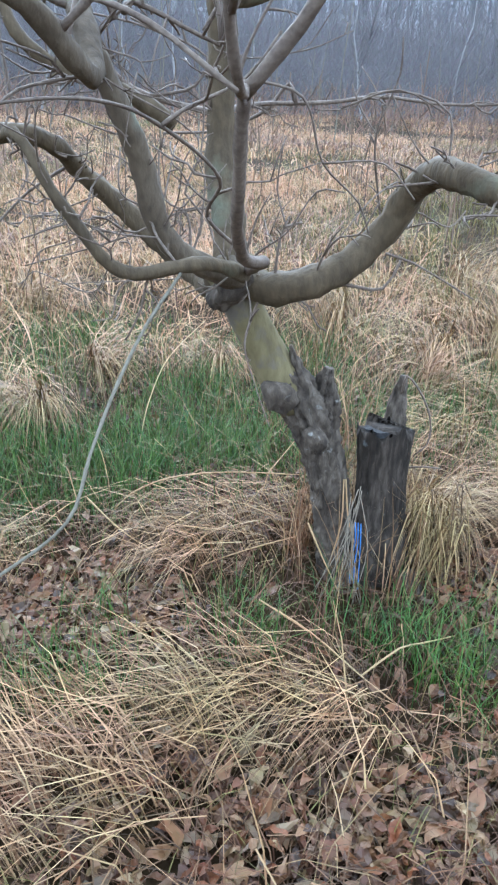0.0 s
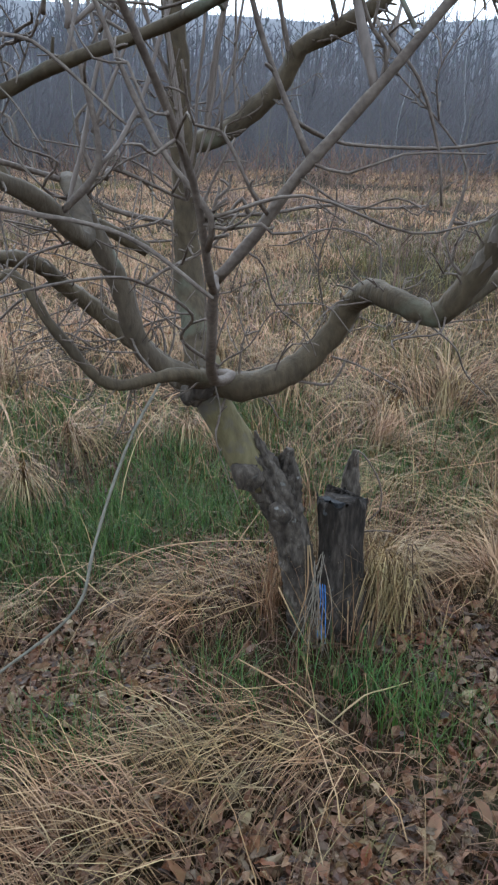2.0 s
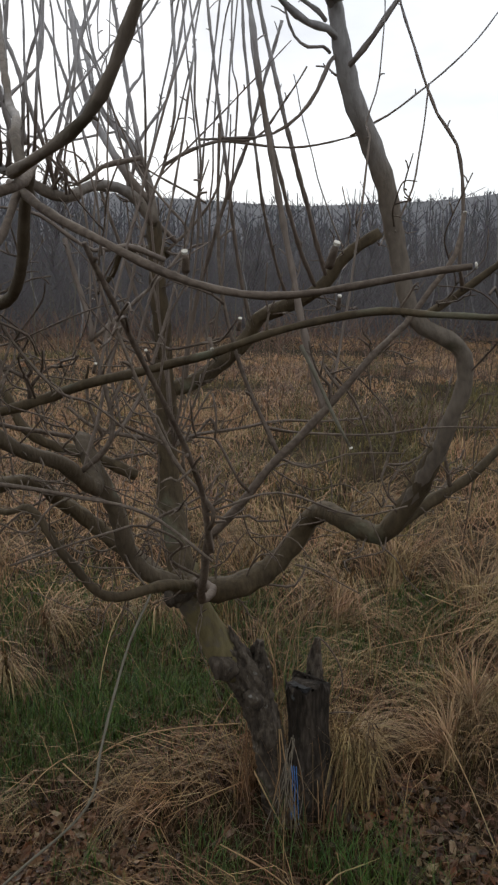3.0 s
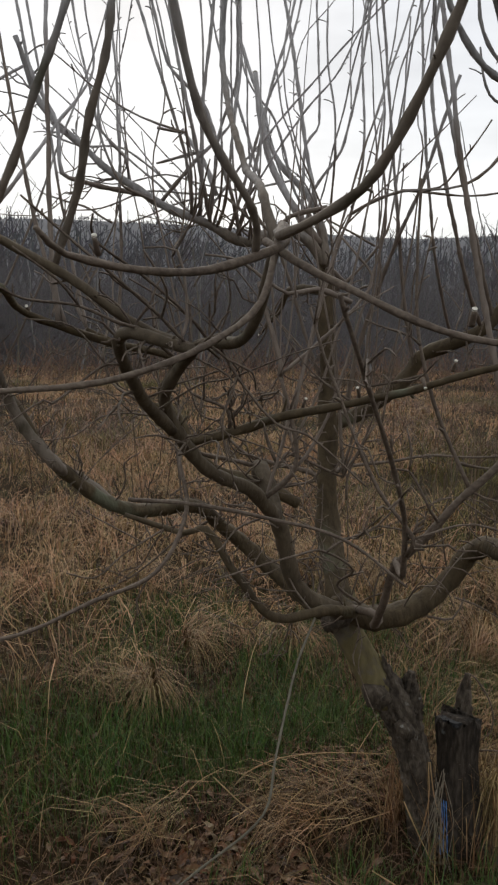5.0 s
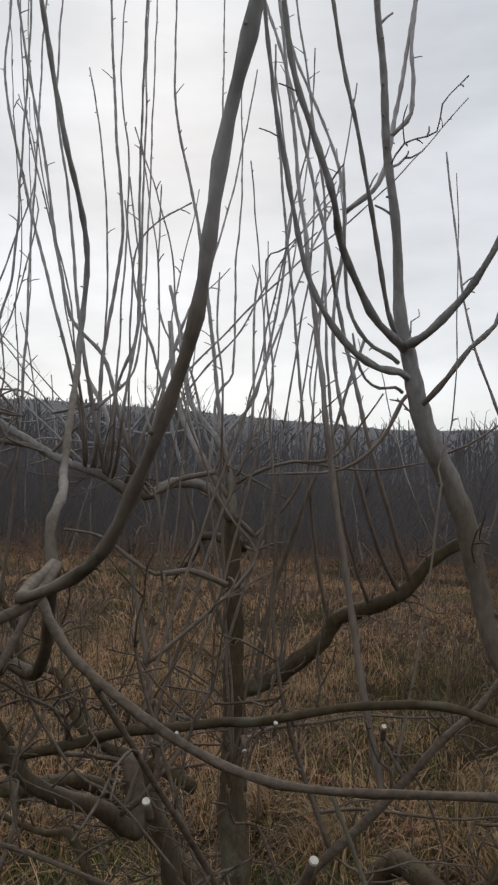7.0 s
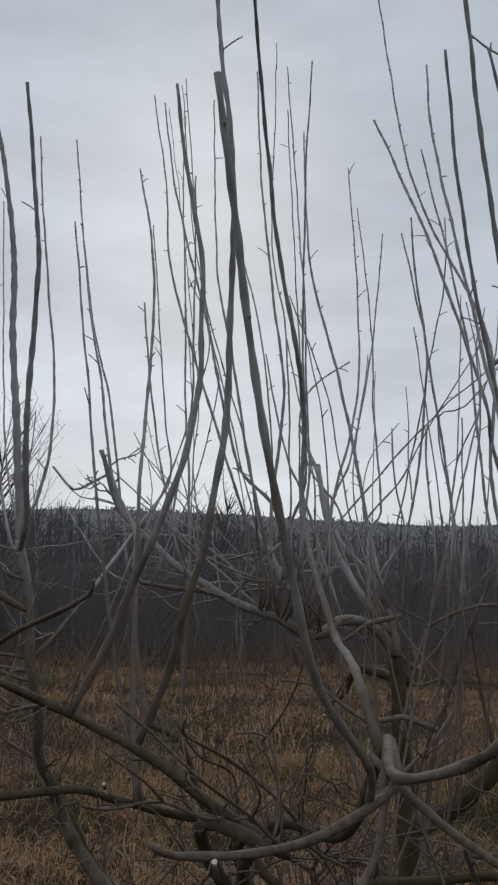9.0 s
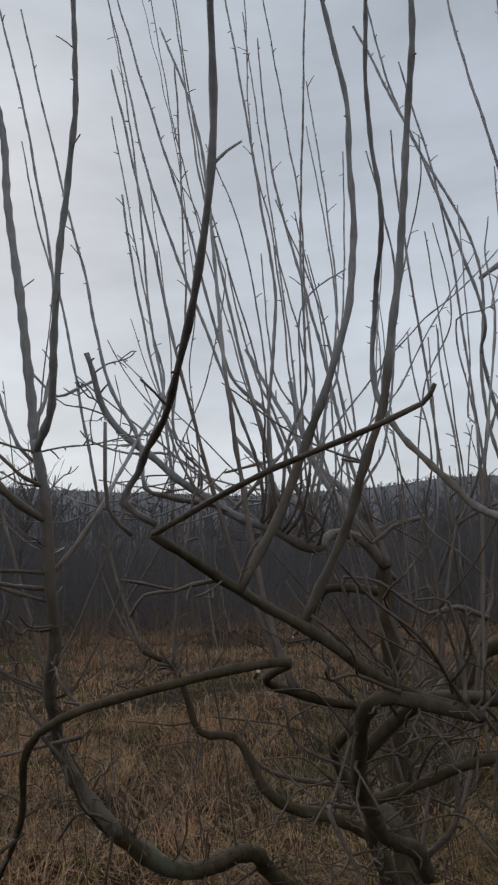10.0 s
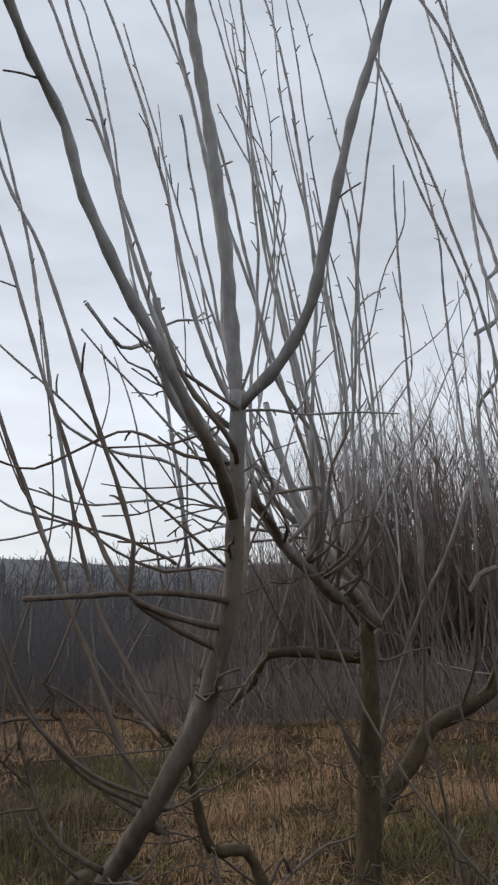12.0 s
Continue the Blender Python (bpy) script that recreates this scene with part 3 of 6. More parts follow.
sprout((0.0066, 0.0030), [(-0.492, 0.946, 1.806), (-0.442, 0.912, 1.907), (-0.410, 0.874, 2.006), (-0.375, 0.857, 2.107), (-0.357, 0.851, 2.210), (-0.339, 0.839, 2.311), (-0.334, 0.812, 2.413), (-0.326, 0.786, 2.518), (-0.321, 0.755, 2.624), (-0.324, 0.739, 2.731), (-0.334, 0.735, 2.840), (-0.349, 0.740, 2.949), (-0.361, 0.750, 3.059)], mat=STEM_BARK)
sprout((0.0069, 0.0025), [(-0.105, 0.834, 1.818), (-0.127, 0.852, 1.887), (-0.150, 0.963, 1.947), (-0.185, 1.053, 1.995), (-0.260, 1.293, 2.240), (-0.257, 1.276, 2.429), (-0.266, 1.154, 2.572), (-0.290, 1.108, 2.717), (-0.307, 1.030, 2.893), (-0.313, 0.916, 3.044), (-0.312, 0.838, 3.129), (-0.309, 0.638, 3.476)], mat=STEM_BARK)
limb("branch", (0.0040, 0.0022), [(-0.697, 0.768, 1.927), (-0.585, 0.648, 1.974), (-0.428, 0.524, 2.026), (-0.419, 0.510, 2.042)], TWIG_BARK)
limb("branch", (0.0085, 0.0030), [(-0.303, 1.328, 1.416), (-0.387, 1.300, 1.559), (-0.335, 1.190, 1.646), (-0.432, 1.058, 1.681), (-0.545, 0.947, 1.727), (-0.534, 0.799, 1.768), (-0.670, 0.703, 1.757), (-0.820, 0.710, 1.711), (-0.860, 0.834, 1.596), (-0.916, 0.986, 1.485)], BARK, cut=True, twig_count=8)
limb("branch", (0.0029, 0.0020), [(-0.798, 0.910, 1.674), (-0.938, 0.947, 1.642)], TWIG_BARK, cut=True)
limb("branch", (0.0026, 0.0016), [(-0.863, 0.867, 1.571), (-0.941, 0.864, 1.516), (-1.010, 0.859, 1.495), (-1.076, 0.852, 1.490)], TWIG_BARK, cut=True)
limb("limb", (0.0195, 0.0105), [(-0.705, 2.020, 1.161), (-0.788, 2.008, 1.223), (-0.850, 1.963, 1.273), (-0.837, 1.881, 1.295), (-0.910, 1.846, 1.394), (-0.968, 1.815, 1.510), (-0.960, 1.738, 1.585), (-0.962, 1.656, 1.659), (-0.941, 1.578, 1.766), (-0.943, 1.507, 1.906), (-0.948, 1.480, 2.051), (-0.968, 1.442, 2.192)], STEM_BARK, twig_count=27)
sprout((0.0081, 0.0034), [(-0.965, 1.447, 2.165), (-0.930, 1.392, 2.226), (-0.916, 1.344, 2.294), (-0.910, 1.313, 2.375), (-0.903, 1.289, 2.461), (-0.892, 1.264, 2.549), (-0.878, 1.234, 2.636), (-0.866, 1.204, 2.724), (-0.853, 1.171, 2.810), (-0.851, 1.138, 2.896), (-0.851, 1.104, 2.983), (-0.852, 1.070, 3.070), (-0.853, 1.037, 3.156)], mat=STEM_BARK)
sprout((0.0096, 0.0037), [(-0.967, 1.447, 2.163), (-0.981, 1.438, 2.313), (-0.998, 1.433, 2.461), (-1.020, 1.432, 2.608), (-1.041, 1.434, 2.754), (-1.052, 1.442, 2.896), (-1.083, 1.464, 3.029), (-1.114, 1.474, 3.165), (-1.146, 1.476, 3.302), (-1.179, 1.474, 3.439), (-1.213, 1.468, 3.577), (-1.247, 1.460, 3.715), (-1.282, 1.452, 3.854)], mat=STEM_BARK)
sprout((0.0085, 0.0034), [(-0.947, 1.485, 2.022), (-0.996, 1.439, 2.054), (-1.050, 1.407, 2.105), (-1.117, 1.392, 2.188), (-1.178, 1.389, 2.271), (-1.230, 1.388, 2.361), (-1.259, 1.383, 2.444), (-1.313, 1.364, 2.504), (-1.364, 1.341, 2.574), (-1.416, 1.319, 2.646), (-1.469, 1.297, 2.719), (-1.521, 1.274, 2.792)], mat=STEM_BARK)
limb("branch", (0.0045, 0.0030), [(-0.954, 1.496, 1.912), (-1.033, 1.496, 1.920), (-1.232, 1.503, 1.906)], TWIG_BARK)
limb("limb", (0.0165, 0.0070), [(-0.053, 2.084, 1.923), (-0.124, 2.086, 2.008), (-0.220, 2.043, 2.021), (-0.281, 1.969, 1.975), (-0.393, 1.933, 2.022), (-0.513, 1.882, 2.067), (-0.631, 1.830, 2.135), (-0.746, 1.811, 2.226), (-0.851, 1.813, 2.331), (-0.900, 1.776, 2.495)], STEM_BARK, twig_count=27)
limb("branch", (0.0160, 0.0040), [(-0.022, 2.158, 1.848), (-0.180, 2.365, 1.863), (-0.223, 2.397, 1.787), (-0.288, 2.439, 1.713)], BARK, cut=True, twig_count=9)
limb("branch", (0.0170, 0.0060), [(-0.117, 2.096, 1.171), (-0.249, 2.063, 1.240), (-0.380, 2.050, 1.282), (-0.446, 2.037, 1.337), (-0.485, 2.045, 1.416), (-0.522, 2.043, 1.471), (-0.616, 2.030, 1.492), (-0.651, 2.030, 1.585), (-0.688, 2.001, 1.667), (-0.771, 1.958, 1.717)], BARK, twig_count=27)
limb("limb", (0.0171, 0.0067), [(0.026, 2.026, 0.886), (0.067, 1.895, 0.891), (0.001, 1.800, 0.925), (-0.162, 1.760, 0.913), (-0.273, 1.735, 1.037), (-0.359, 1.757, 1.159), (-0.433, 1.807, 1.132), (-0.613, 1.816, 1.174)], BARK, twig_count=27)
limb("limb", (0.0330, 0.0170), [(-0.008, 2.087, 0.857), (-0.040, 2.237, 0.770), (-0.144, 2.373, 0.803), (-0.279, 2.433, 0.895), (-0.397, 2.368, 1.014), (-0.479, 2.224, 1.122), (-0.668, 2.049, 1.141), (-0.849, 1.919, 1.290), (-0.992, 1.834, 1.532)], BARK, twig_count=27)
limb("branch", (0.0080, 0.0035), [(-0.029, 2.188, 1.227), (-0.035, 2.404, 1.200), (0.025, 2.596, 1.212), (0.185, 2.714, 1.220), (0.379, 2.795, 1.243), (0.570, 2.871, 1.230), (0.761, 2.945, 1.238)], TWIG_BARK, twig_count=12)
limb("branch", (0.0045, 0.0025), [(-0.445, 1.246, 1.346), (-0.280, 1.210, 1.348), (-0.135, 1.159, 1.338), (0.012, 1.123, 1.312), (0.131, 1.060, 1.244)], TWIG_BARK)
limb("branch", (0.0030, 0.0015), [(0.359, 1.901, 0.950), (0.417, 1.893, 0.935), (0.543, 1.860, 0.876)], TWIG_BARK)
limb("branch", (0.0040, 0.0025), [(0.282, 1.972, 0.865), (0.368, 1.970, 0.861), (0.402, 1.984, 0.925)], TWIG_BARK)
limb("limb", (0.0170, 0.0058), [(0.579, 1.687, 1.108), (0.689, 1.731, 1.177), (0.811, 1.741, 1.250), (0.913, 1.763, 1.339), (1.022, 1.781, 1.425), (1.133, 1.796, 1.507)], BARK, twig_count=16)
sprout((0.0060, 0.0022), [(-0.966, 1.446, 2.178), (-0.972, 1.439, 2.196), (-0.974, 1.437, 2.212), (-0.972, 1.443, 2.229), (-0.955, 1.486, 2.285), (-0.940, 1.509, 2.435), (-0.954, 1.533, 2.626), (-1.049, 1.580, 3.119), (-1.150, 1.698, 3.514)])
sprout((0.0067, 0.0023), [(-0.548, 1.866, 2.087), (-0.643, 1.776, 2.095), (-0.710, 1.716, 2.104), (-0.745, 1.692, 2.118), (-0.764, 1.704, 2.243), (-0.830, 1.712, 2.373), (-0.866, 1.725, 2.508), (-0.908, 1.739, 2.722), (-0.966, 1.760, 2.949), (-1.129, 1.926, 3.660)])
sprout((0.0048, 0.0019), [(-0.489, 1.002, 1.704), (-0.541, 1.045, 1.808), (-0.594, 1.085, 1.971), (-0.655, 1.125, 2.233), (-0.787, 1.205, 2.906)])
sprout((0.0056, 0.0019), [(-0.943, 1.507, 1.906), (-0.892, 1.539, 1.972), (-0.835, 1.598, 2.076), (-0.764, 1.704, 2.243), (-0.728, 1.758, 2.318), (-0.697, 1.819, 2.419), (-0.728, 1.853, 2.566), (-0.858, 2.015, 3.358)])
sprout((0.0052, 0.0019), [(-0.500, 0.991, 1.709), (-0.526, 1.035, 1.811), (-0.551, 1.085, 1.972), (-0.576, 1.147, 2.234), (-0.600, 1.250, 2.694), (-0.625, 1.287, 2.885), (-0.691, 1.361, 3.137)])
sprout((0.0060, 0.0020), [(-0.386, 1.934, 2.018), (-0.428, 1.853, 2.264), (-0.462, 1.860, 2.399), (-0.540, 1.886, 2.820), (-0.590, 1.875, 3.077), (-0.662, 2.037, 3.861)])
sprout((0.0060, 0.0019), [(-0.525, 1.877, 2.074), (-0.494, 1.862, 2.102), (-0.459, 1.859, 2.140), (-0.415, 1.874, 2.195), (-0.371, 1.886, 2.241), (-0.324, 1.924, 2.319), (-0.325, 1.979, 2.574), (-0.411, 2.183, 3.904)])
sprout((0.0065, 0.0022), [(-0.058, 2.108, 1.958), (-0.137, 2.183, 2.350), (-0.174, 2.198, 2.582), (-0.252, 2.215, 2.958), (-0.313, 2.193, 3.202), (-0.339, 2.209, 3.480), (-0.353, 2.234, 3.844)])
sprout((0.0058, 0.0020), [(-0.315, 1.958, 1.989), (-0.286, 1.940, 2.074), (-0.259, 1.943, 2.196), (-0.230, 1.975, 2.383), (-0.162, 2.053, 2.695), (-0.153, 2.115, 2.992), (-0.184, 2.213, 3.654)])
sprout((0.0054, 0.0020), [(-0.124, 2.086, 2.008), (-0.129, 2.110, 2.066), (-0.131, 2.139, 2.157), (-0.127, 2.175, 2.303), (-0.090, 2.200, 2.369), (-0.109, 2.279, 2.759), (-0.109, 2.332, 3.034), (-0.156, 2.403, 3.601)])
sprout((0.0051, 0.0020), [(-0.337, 1.951, 1.998), (-0.307, 1.932, 2.082), (-0.273, 1.936, 2.201), (-0.230, 1.975, 2.383), (-0.181, 2.001, 2.500), (-0.105, 2.135, 2.955), (-0.065, 2.226, 3.386)])
sprout((0.0063, 0.0023), [(0.242, 2.203, 1.613), (0.207, 2.154, 1.760), (0.169, 2.104, 1.994), (0.121, 2.048, 2.376), (0.028, 1.953, 3.109), (0.021, 1.936, 3.276)])
sprout((0.0065, 0.0022), [(0.330, 1.147, 1.496), (0.284, 1.227, 1.707), (0.230, 1.301, 2.018), (0.157, 1.373, 2.505), (0.133, 1.390, 2.650), (0.051, 1.459, 3.260), (0.049, 1.489, 3.475)])
sprout((0.0048, 0.0019), [(-0.961, 1.689, 1.629), (-1.007, 1.720, 1.765), (-1.077, 1.771, 1.977), (-1.191, 1.853, 2.318), (-1.244, 1.888, 2.435), (-1.305, 1.936, 2.660), (-1.514, 2.154, 3.581)])
sprout((0.0048, 0.0019), [(-0.954, 1.469, 2.093), (-0.974, 1.445, 2.101), (-0.991, 1.431, 2.110), (-1.006, 1.428, 2.124), (-1.062, 1.433, 2.187), (-1.155, 1.484, 2.518), (-1.365, 1.672, 3.332)])
twiglet((0.0036, 0.0013), [(-0.441, 1.913, 2.040), (-0.421, 1.861, 2.067), (-0.411, 1.827, 2.102), (-0.414, 1.814, 2.152), (-0.636, 1.818, 3.059), (-0.746, 1.897, 3.824)])
twiglet((0.0037, 0.0014), [(-0.382, 1.937, 2.017), (-0.357, 1.871, 2.060), (-0.343, 1.829, 2.113), (-0.341, 1.817, 2.187), (-0.373, 1.904, 2.867), (-0.423, 1.924, 3.200), (-0.426, 1.955, 3.666), (-0.428, 1.999, 4.043)])
sprout((0.0044, 0.0016), [(-0.962, 1.458, 2.138), (-1.009, 1.483, 2.185), (-1.083, 1.523, 2.379), (-1.137, 1.544, 2.639), (-1.189, 1.570, 2.833), (-1.243, 1.576, 3.143)])
sprout((0.0052, 0.0019), [(-0.771, 1.958, 1.717), (-0.871, 2.081, 2.002), (-1.024, 2.135, 2.771), (-1.100, 2.140, 3.033), (-1.165, 2.161, 3.359)])
sprout((0.0062, 0.0022), [(0.432, 2.116, 1.737), (0.359, 1.995, 1.869), (0.290, 1.916, 2.073), (0.218, 1.889, 2.398), (0.231, 1.862, 2.803), (0.060, 1.910, 3.282), (0.001, 1.931, 3.554), (-0.072, 1.984, 4.233)])
twiglet((0.0037, 0.0020), [(-0.429, 1.918, 2.035), (-0.415, 1.897, 2.060), (-0.407, 1.885, 2.086), (-0.405, 1.881, 2.118), (-0.413, 1.912, 2.520), (-0.469, 1.951, 2.956), (-0.561, 2.037, 3.280)])
twiglet((0.0036, 0.0014), [(-0.771, 1.958, 1.717), (-0.804, 1.991, 1.764), (-0.821, 2.013, 1.805), (-0.817, 2.022, 1.842), (-0.750, 2.026, 1.943), (-0.686, 2.015, 2.078), (-0.680, 2.012, 2.328), (-0.684, 2.016, 2.601), (-0.747, 2.037, 3.186)])
twiglet((0.0023, 0.0011), [(-0.375, 1.449, 1.418), (-0.496, 1.513, 1.539), (-0.578, 1.603, 1.727), (-0.612, 1.736, 2.030), (-0.611, 1.784, 2.125), (-0.612, 1.829, 2.247), (-0.630, 1.816, 2.436), (-0.609, 1.774, 2.634), (-0.629, 1.744, 2.823), (-0.656, 1.728, 3.063), (-0.760, 1.812, 3.670)])
sprout((0.0056, 0.0020), [(-0.441, 1.913, 2.040), (-0.435, 1.880, 2.089), (-0.442, 1.860, 2.158), (-0.470, 1.855, 2.265), (-0.705, 1.885, 2.957), (-0.763, 1.898, 3.188), (-0.811, 1.994, 3.489), (-0.893, 2.045, 3.912)])
sprout((0.0059, 0.0024), [(-0.124, 2.086, 2.008), (-0.121, 2.117, 2.042), (-0.114, 2.139, 2.089), (-0.099, 2.149, 2.159), (-0.007, 2.161, 2.308), (0.071, 2.169, 2.872), (0.042, 2.144, 3.095), (-0.001, 2.155, 3.345)])
sprout((0.0049, 0.0019), [(-0.371, 1.940, 2.013), (-0.341, 1.869, 2.057), (-0.321, 1.823, 2.119), (-0.311, 1.806, 2.211), (-0.292, 1.814, 2.454), (-0.303, 1.825, 2.681), (-0.304, 1.805, 2.900), (-0.385, 1.947, 3.896)])
sprout((0.0066, 0.0033), [(0.460, 2.104, 1.768), (0.401, 2.016, 1.912), (0.326, 1.943, 2.142), (0.223, 1.882, 2.515), (0.202, 1.790, 2.597), (0.066, 1.817, 3.121), (-0.089, 1.886, 3.609)])
sprout((0.0058, 0.0020), [(-0.393, 1.933, 2.022), (-0.384, 1.923, 2.073), (-0.374, 1.911, 2.146), (-0.362, 1.893, 2.256), (-0.309, 1.860, 2.408), (-0.311, 1.809, 2.786), (-0.295, 1.698, 3.295), (-0.274, 1.671, 3.674)])
sprout((0.0050, 0.0021), [(-0.688, 2.001, 1.667), (-0.674, 1.995, 1.838), (-0.679, 2.016, 2.088), (-0.709, 2.075, 2.475), (-0.749, 2.145, 2.753), (-0.786, 2.212, 3.233), (-0.839, 2.310, 3.682), (-0.911, 2.559, 4.207)])
twiglet((0.0040, 0.0015), [(-0.441, 1.913, 2.040), (-0.433, 1.879, 2.078), (-0.431, 1.846, 2.140), (-0.438, 1.810, 2.244), (-0.436, 1.764, 2.298), (-0.461, 1.744, 2.479), (-0.581, 1.672, 2.921), (-0.672, 1.677, 3.660)])
sprout((0.0065, 0.0024), [(-0.303, 1.962, 1.984), (-0.315, 1.931, 2.059), (-0.347, 1.910, 2.172), (-0.409, 1.902, 2.351), (-0.510, 1.902, 2.463), (-0.624, 1.905, 2.924), (-0.756, 1.934, 3.420), (-0.859, 2.073, 3.897)])
sprout((0.0047, 0.0025), [(0.352, 2.148, 1.696), (0.296, 2.044, 1.825), (0.248, 1.968, 2.027), (0.204, 1.923, 2.354), (0.177, 1.922, 2.811), (0.139, 1.887, 3.035), (0.056, 1.916, 3.509)])
sprout((0.0065, 0.0024), [(-0.417, 1.923, 2.031), (-0.413, 1.916, 2.100), (-0.411, 1.909, 2.199), (-0.409, 1.902, 2.351), (-0.376, 1.893, 2.694), (-0.406, 1.877, 2.956), (-0.461, 1.898, 3.455), (-0.503, 2.028, 3.952)])
twiglet((0.0041, 0.0026), [(-0.607, 1.840, 2.121), (-0.604, 1.825, 2.144), (-0.605, 1.813, 2.165), (-0.611, 1.807, 2.185), (-0.667, 1.790, 2.249), (-0.669, 1.792, 2.396), (-0.643, 1.799, 2.530), (-0.638, 1.794, 2.753), (-0.656, 1.802, 3.398)])
twiglet((0.0040, 0.0027), [(-0.525, 1.877, 2.074), (-0.564, 1.823, 2.082), (-0.593, 1.788, 2.092), (-0.611, 1.774, 2.106), (-0.673, 1.796, 2.230), (-0.778, 1.814, 2.731), (-0.812, 1.824, 2.976)])
sprout((0.0071, 0.0026), [(0.231, 1.867, 2.747), (0.321, 1.841, 2.821), (0.363, 1.905, 3.055), (0.406, 1.939, 3.363), (0.449, 1.991, 3.765), (0.482, 2.082, 4.327), (0.490, 2.138, 4.703)])
twiglet((0.0032, 0.0016), [(-0.269, 1.979, 1.977), (-0.266, 1.891, 2.051), (-0.239, 1.850, 2.153), (-0.242, 1.839, 2.423), (-0.255, 1.838, 2.596), (-0.319, 1.822, 2.930)])
sprout((0.0044, 0.0015), [(-0.943, 1.521, 1.878), (-1.017, 1.505, 1.889), (-1.071, 1.496, 1.901), (-1.100, 1.496, 1.916), (-1.119, 1.551, 1.992), (-1.282, 1.615, 2.511), (-1.311, 1.641, 2.658), (-1.362, 1.687, 2.996)])
twiglet((0.0032, 0.0015), [(-0.956, 1.633, 1.691), (-0.904, 1.647, 1.788), (-0.841, 1.667, 1.943), (-0.755, 1.699, 2.197), (-0.696, 1.719, 2.346), (-0.620, 1.751, 2.624), (-0.585, 1.767, 2.841), (-0.675, 1.810, 3.061)])
twiglet((0.0039, 0.0021), [(-0.122, 1.796, 1.372), (-0.149, 1.818, 1.517), (-0.187, 1.838, 1.751), (-0.244, 1.858, 2.133), (-0.269, 1.871, 2.179), (-0.286, 1.870, 2.423), (-0.371, 1.906, 2.869)])
sprout((0.0064, 0.0022), [(0.350, 1.883, 2.971), (0.402, 1.872, 3.032), (0.404, 1.925, 3.289), (0.436, 1.967, 3.598), (0.555, 2.029, 4.328), (0.593, 2.064, 4.704)])
twiglet((0.0034, 0.0016), [(0.018, 1.798, 1.316), (0.044, 1.753, 1.481), (0.073, 1.716, 1.735), (0.112, 1.685, 2.143), (0.163, 1.631, 2.555), (0.162, 1.656, 2.719), (0.194, 1.681, 2.850)])
sprout((0.0042, 0.0014), [(-0.315, 1.958, 1.989), (-0.301, 1.933, 2.003), (-0.287, 1.915, 2.016), (-0.271, 1.906, 2.032), (-0.286, 1.905, 2.068), (-0.133, 1.886, 2.304), (-0.028, 1.876, 2.427), (0.046, 1.852, 2.563), (0.118, 1.842, 2.670), (0.210, 1.827, 2.817)])
twiglet((0.0022, 0.0011), [(-0.944, 1.499, 1.950), (-0.996, 1.509, 1.994), (-1.064, 1.539, 2.068), (-1.162, 1.598, 2.193), (-1.230, 1.640, 2.266), (-1.424, 1.776, 2.546)])
twiglet((0.0025, 0.0011), [(-0.942, 1.495, 1.951), (-0.926, 1.592, 1.969), (-0.972, 1.626, 1.964), (-1.034, 1.668, 1.998), (-1.077, 1.695, 2.039), (-1.133, 1.731, 2.065), (-1.183, 1.756, 2.190), (-1.279, 1.799, 2.519)])
twiglet((0.0030, 0.0014), [(-0.962, 1.664, 1.652), (-1.088, 1.664, 1.715), (-1.180, 1.665, 1.817), (-1.231, 1.666, 1.985), (-1.262, 1.665, 2.362), (-1.288, 1.670, 2.551)])
sprout((0.0067, 0.0021), [(-0.067, 2.084, 1.940), (-0.060, 2.093, 1.963), (-0.060, 2.105, 1.986), (-0.070, 2.120, 2.011), (-0.109, 2.213, 2.092), (-0.159, 2.218, 2.163), (-0.234, 2.232, 2.395), (-0.322, 2.240, 2.516), (-0.351, 2.247, 2.640), (-0.368, 2.260, 3.011)])
sprout((0.0046, 0.0018), [(0.676, 1.483, 1.721), (0.661, 1.442, 1.739), (0.649, 1.414, 1.755), (0.642, 1.400, 1.772), (0.638, 1.388, 1.878), (0.617, 1.380, 2.006), (0.575, 1.389, 2.065), (0.503, 1.416, 2.274), (0.479, 1.431, 2.385), (0.442, 1.464, 2.711)])
twiglet((0.0041, 0.0015), [(-0.100, 1.478, 1.391), (-0.065, 1.510, 1.432), (-0.030, 1.539, 1.504), (0.008, 1.565, 1.626), (0.054, 1.594, 1.784), (0.098, 1.621, 1.985), (0.083, 1.629, 2.138), (0.084, 1.636, 2.276), (0.053, 1.633, 2.531), (0.113, 1.543, 2.532), (0.232, 1.553, 2.677)])
twiglet((0.0041, 0.0020), [(-0.281, 1.969, 1.975), (-0.274, 1.939, 1.996), (-0.270, 1.918, 2.014), (-0.271, 1.906, 2.032), (-0.304, 1.881, 2.071), (-0.324, 1.840, 2.505), (-0.306, 1.829, 2.657), (-0.175, 1.842, 2.764)])
twiglet((0.0025, 0.0015), [(-0.962, 1.753, 1.570), (-0.904, 1.742, 1.670), (-0.826, 1.729, 1.831), (-0.713, 1.712, 2.097), (-0.692, 1.700, 2.143), (-0.591, 1.694, 2.397), (-0.530, 1.685, 2.673), (-0.555, 1.689, 2.735)])
sprout((0.0042, 0.0017), [(-0.942, 1.535, 1.850), (-1.013, 1.515, 1.873), (-1.066, 1.502, 1.894), (-1.100, 1.496, 1.916), (-1.112, 1.471, 1.973), (-1.235, 1.496, 2.339), (-1.281, 1.523, 2.450), (-1.416, 1.565, 2.803)])
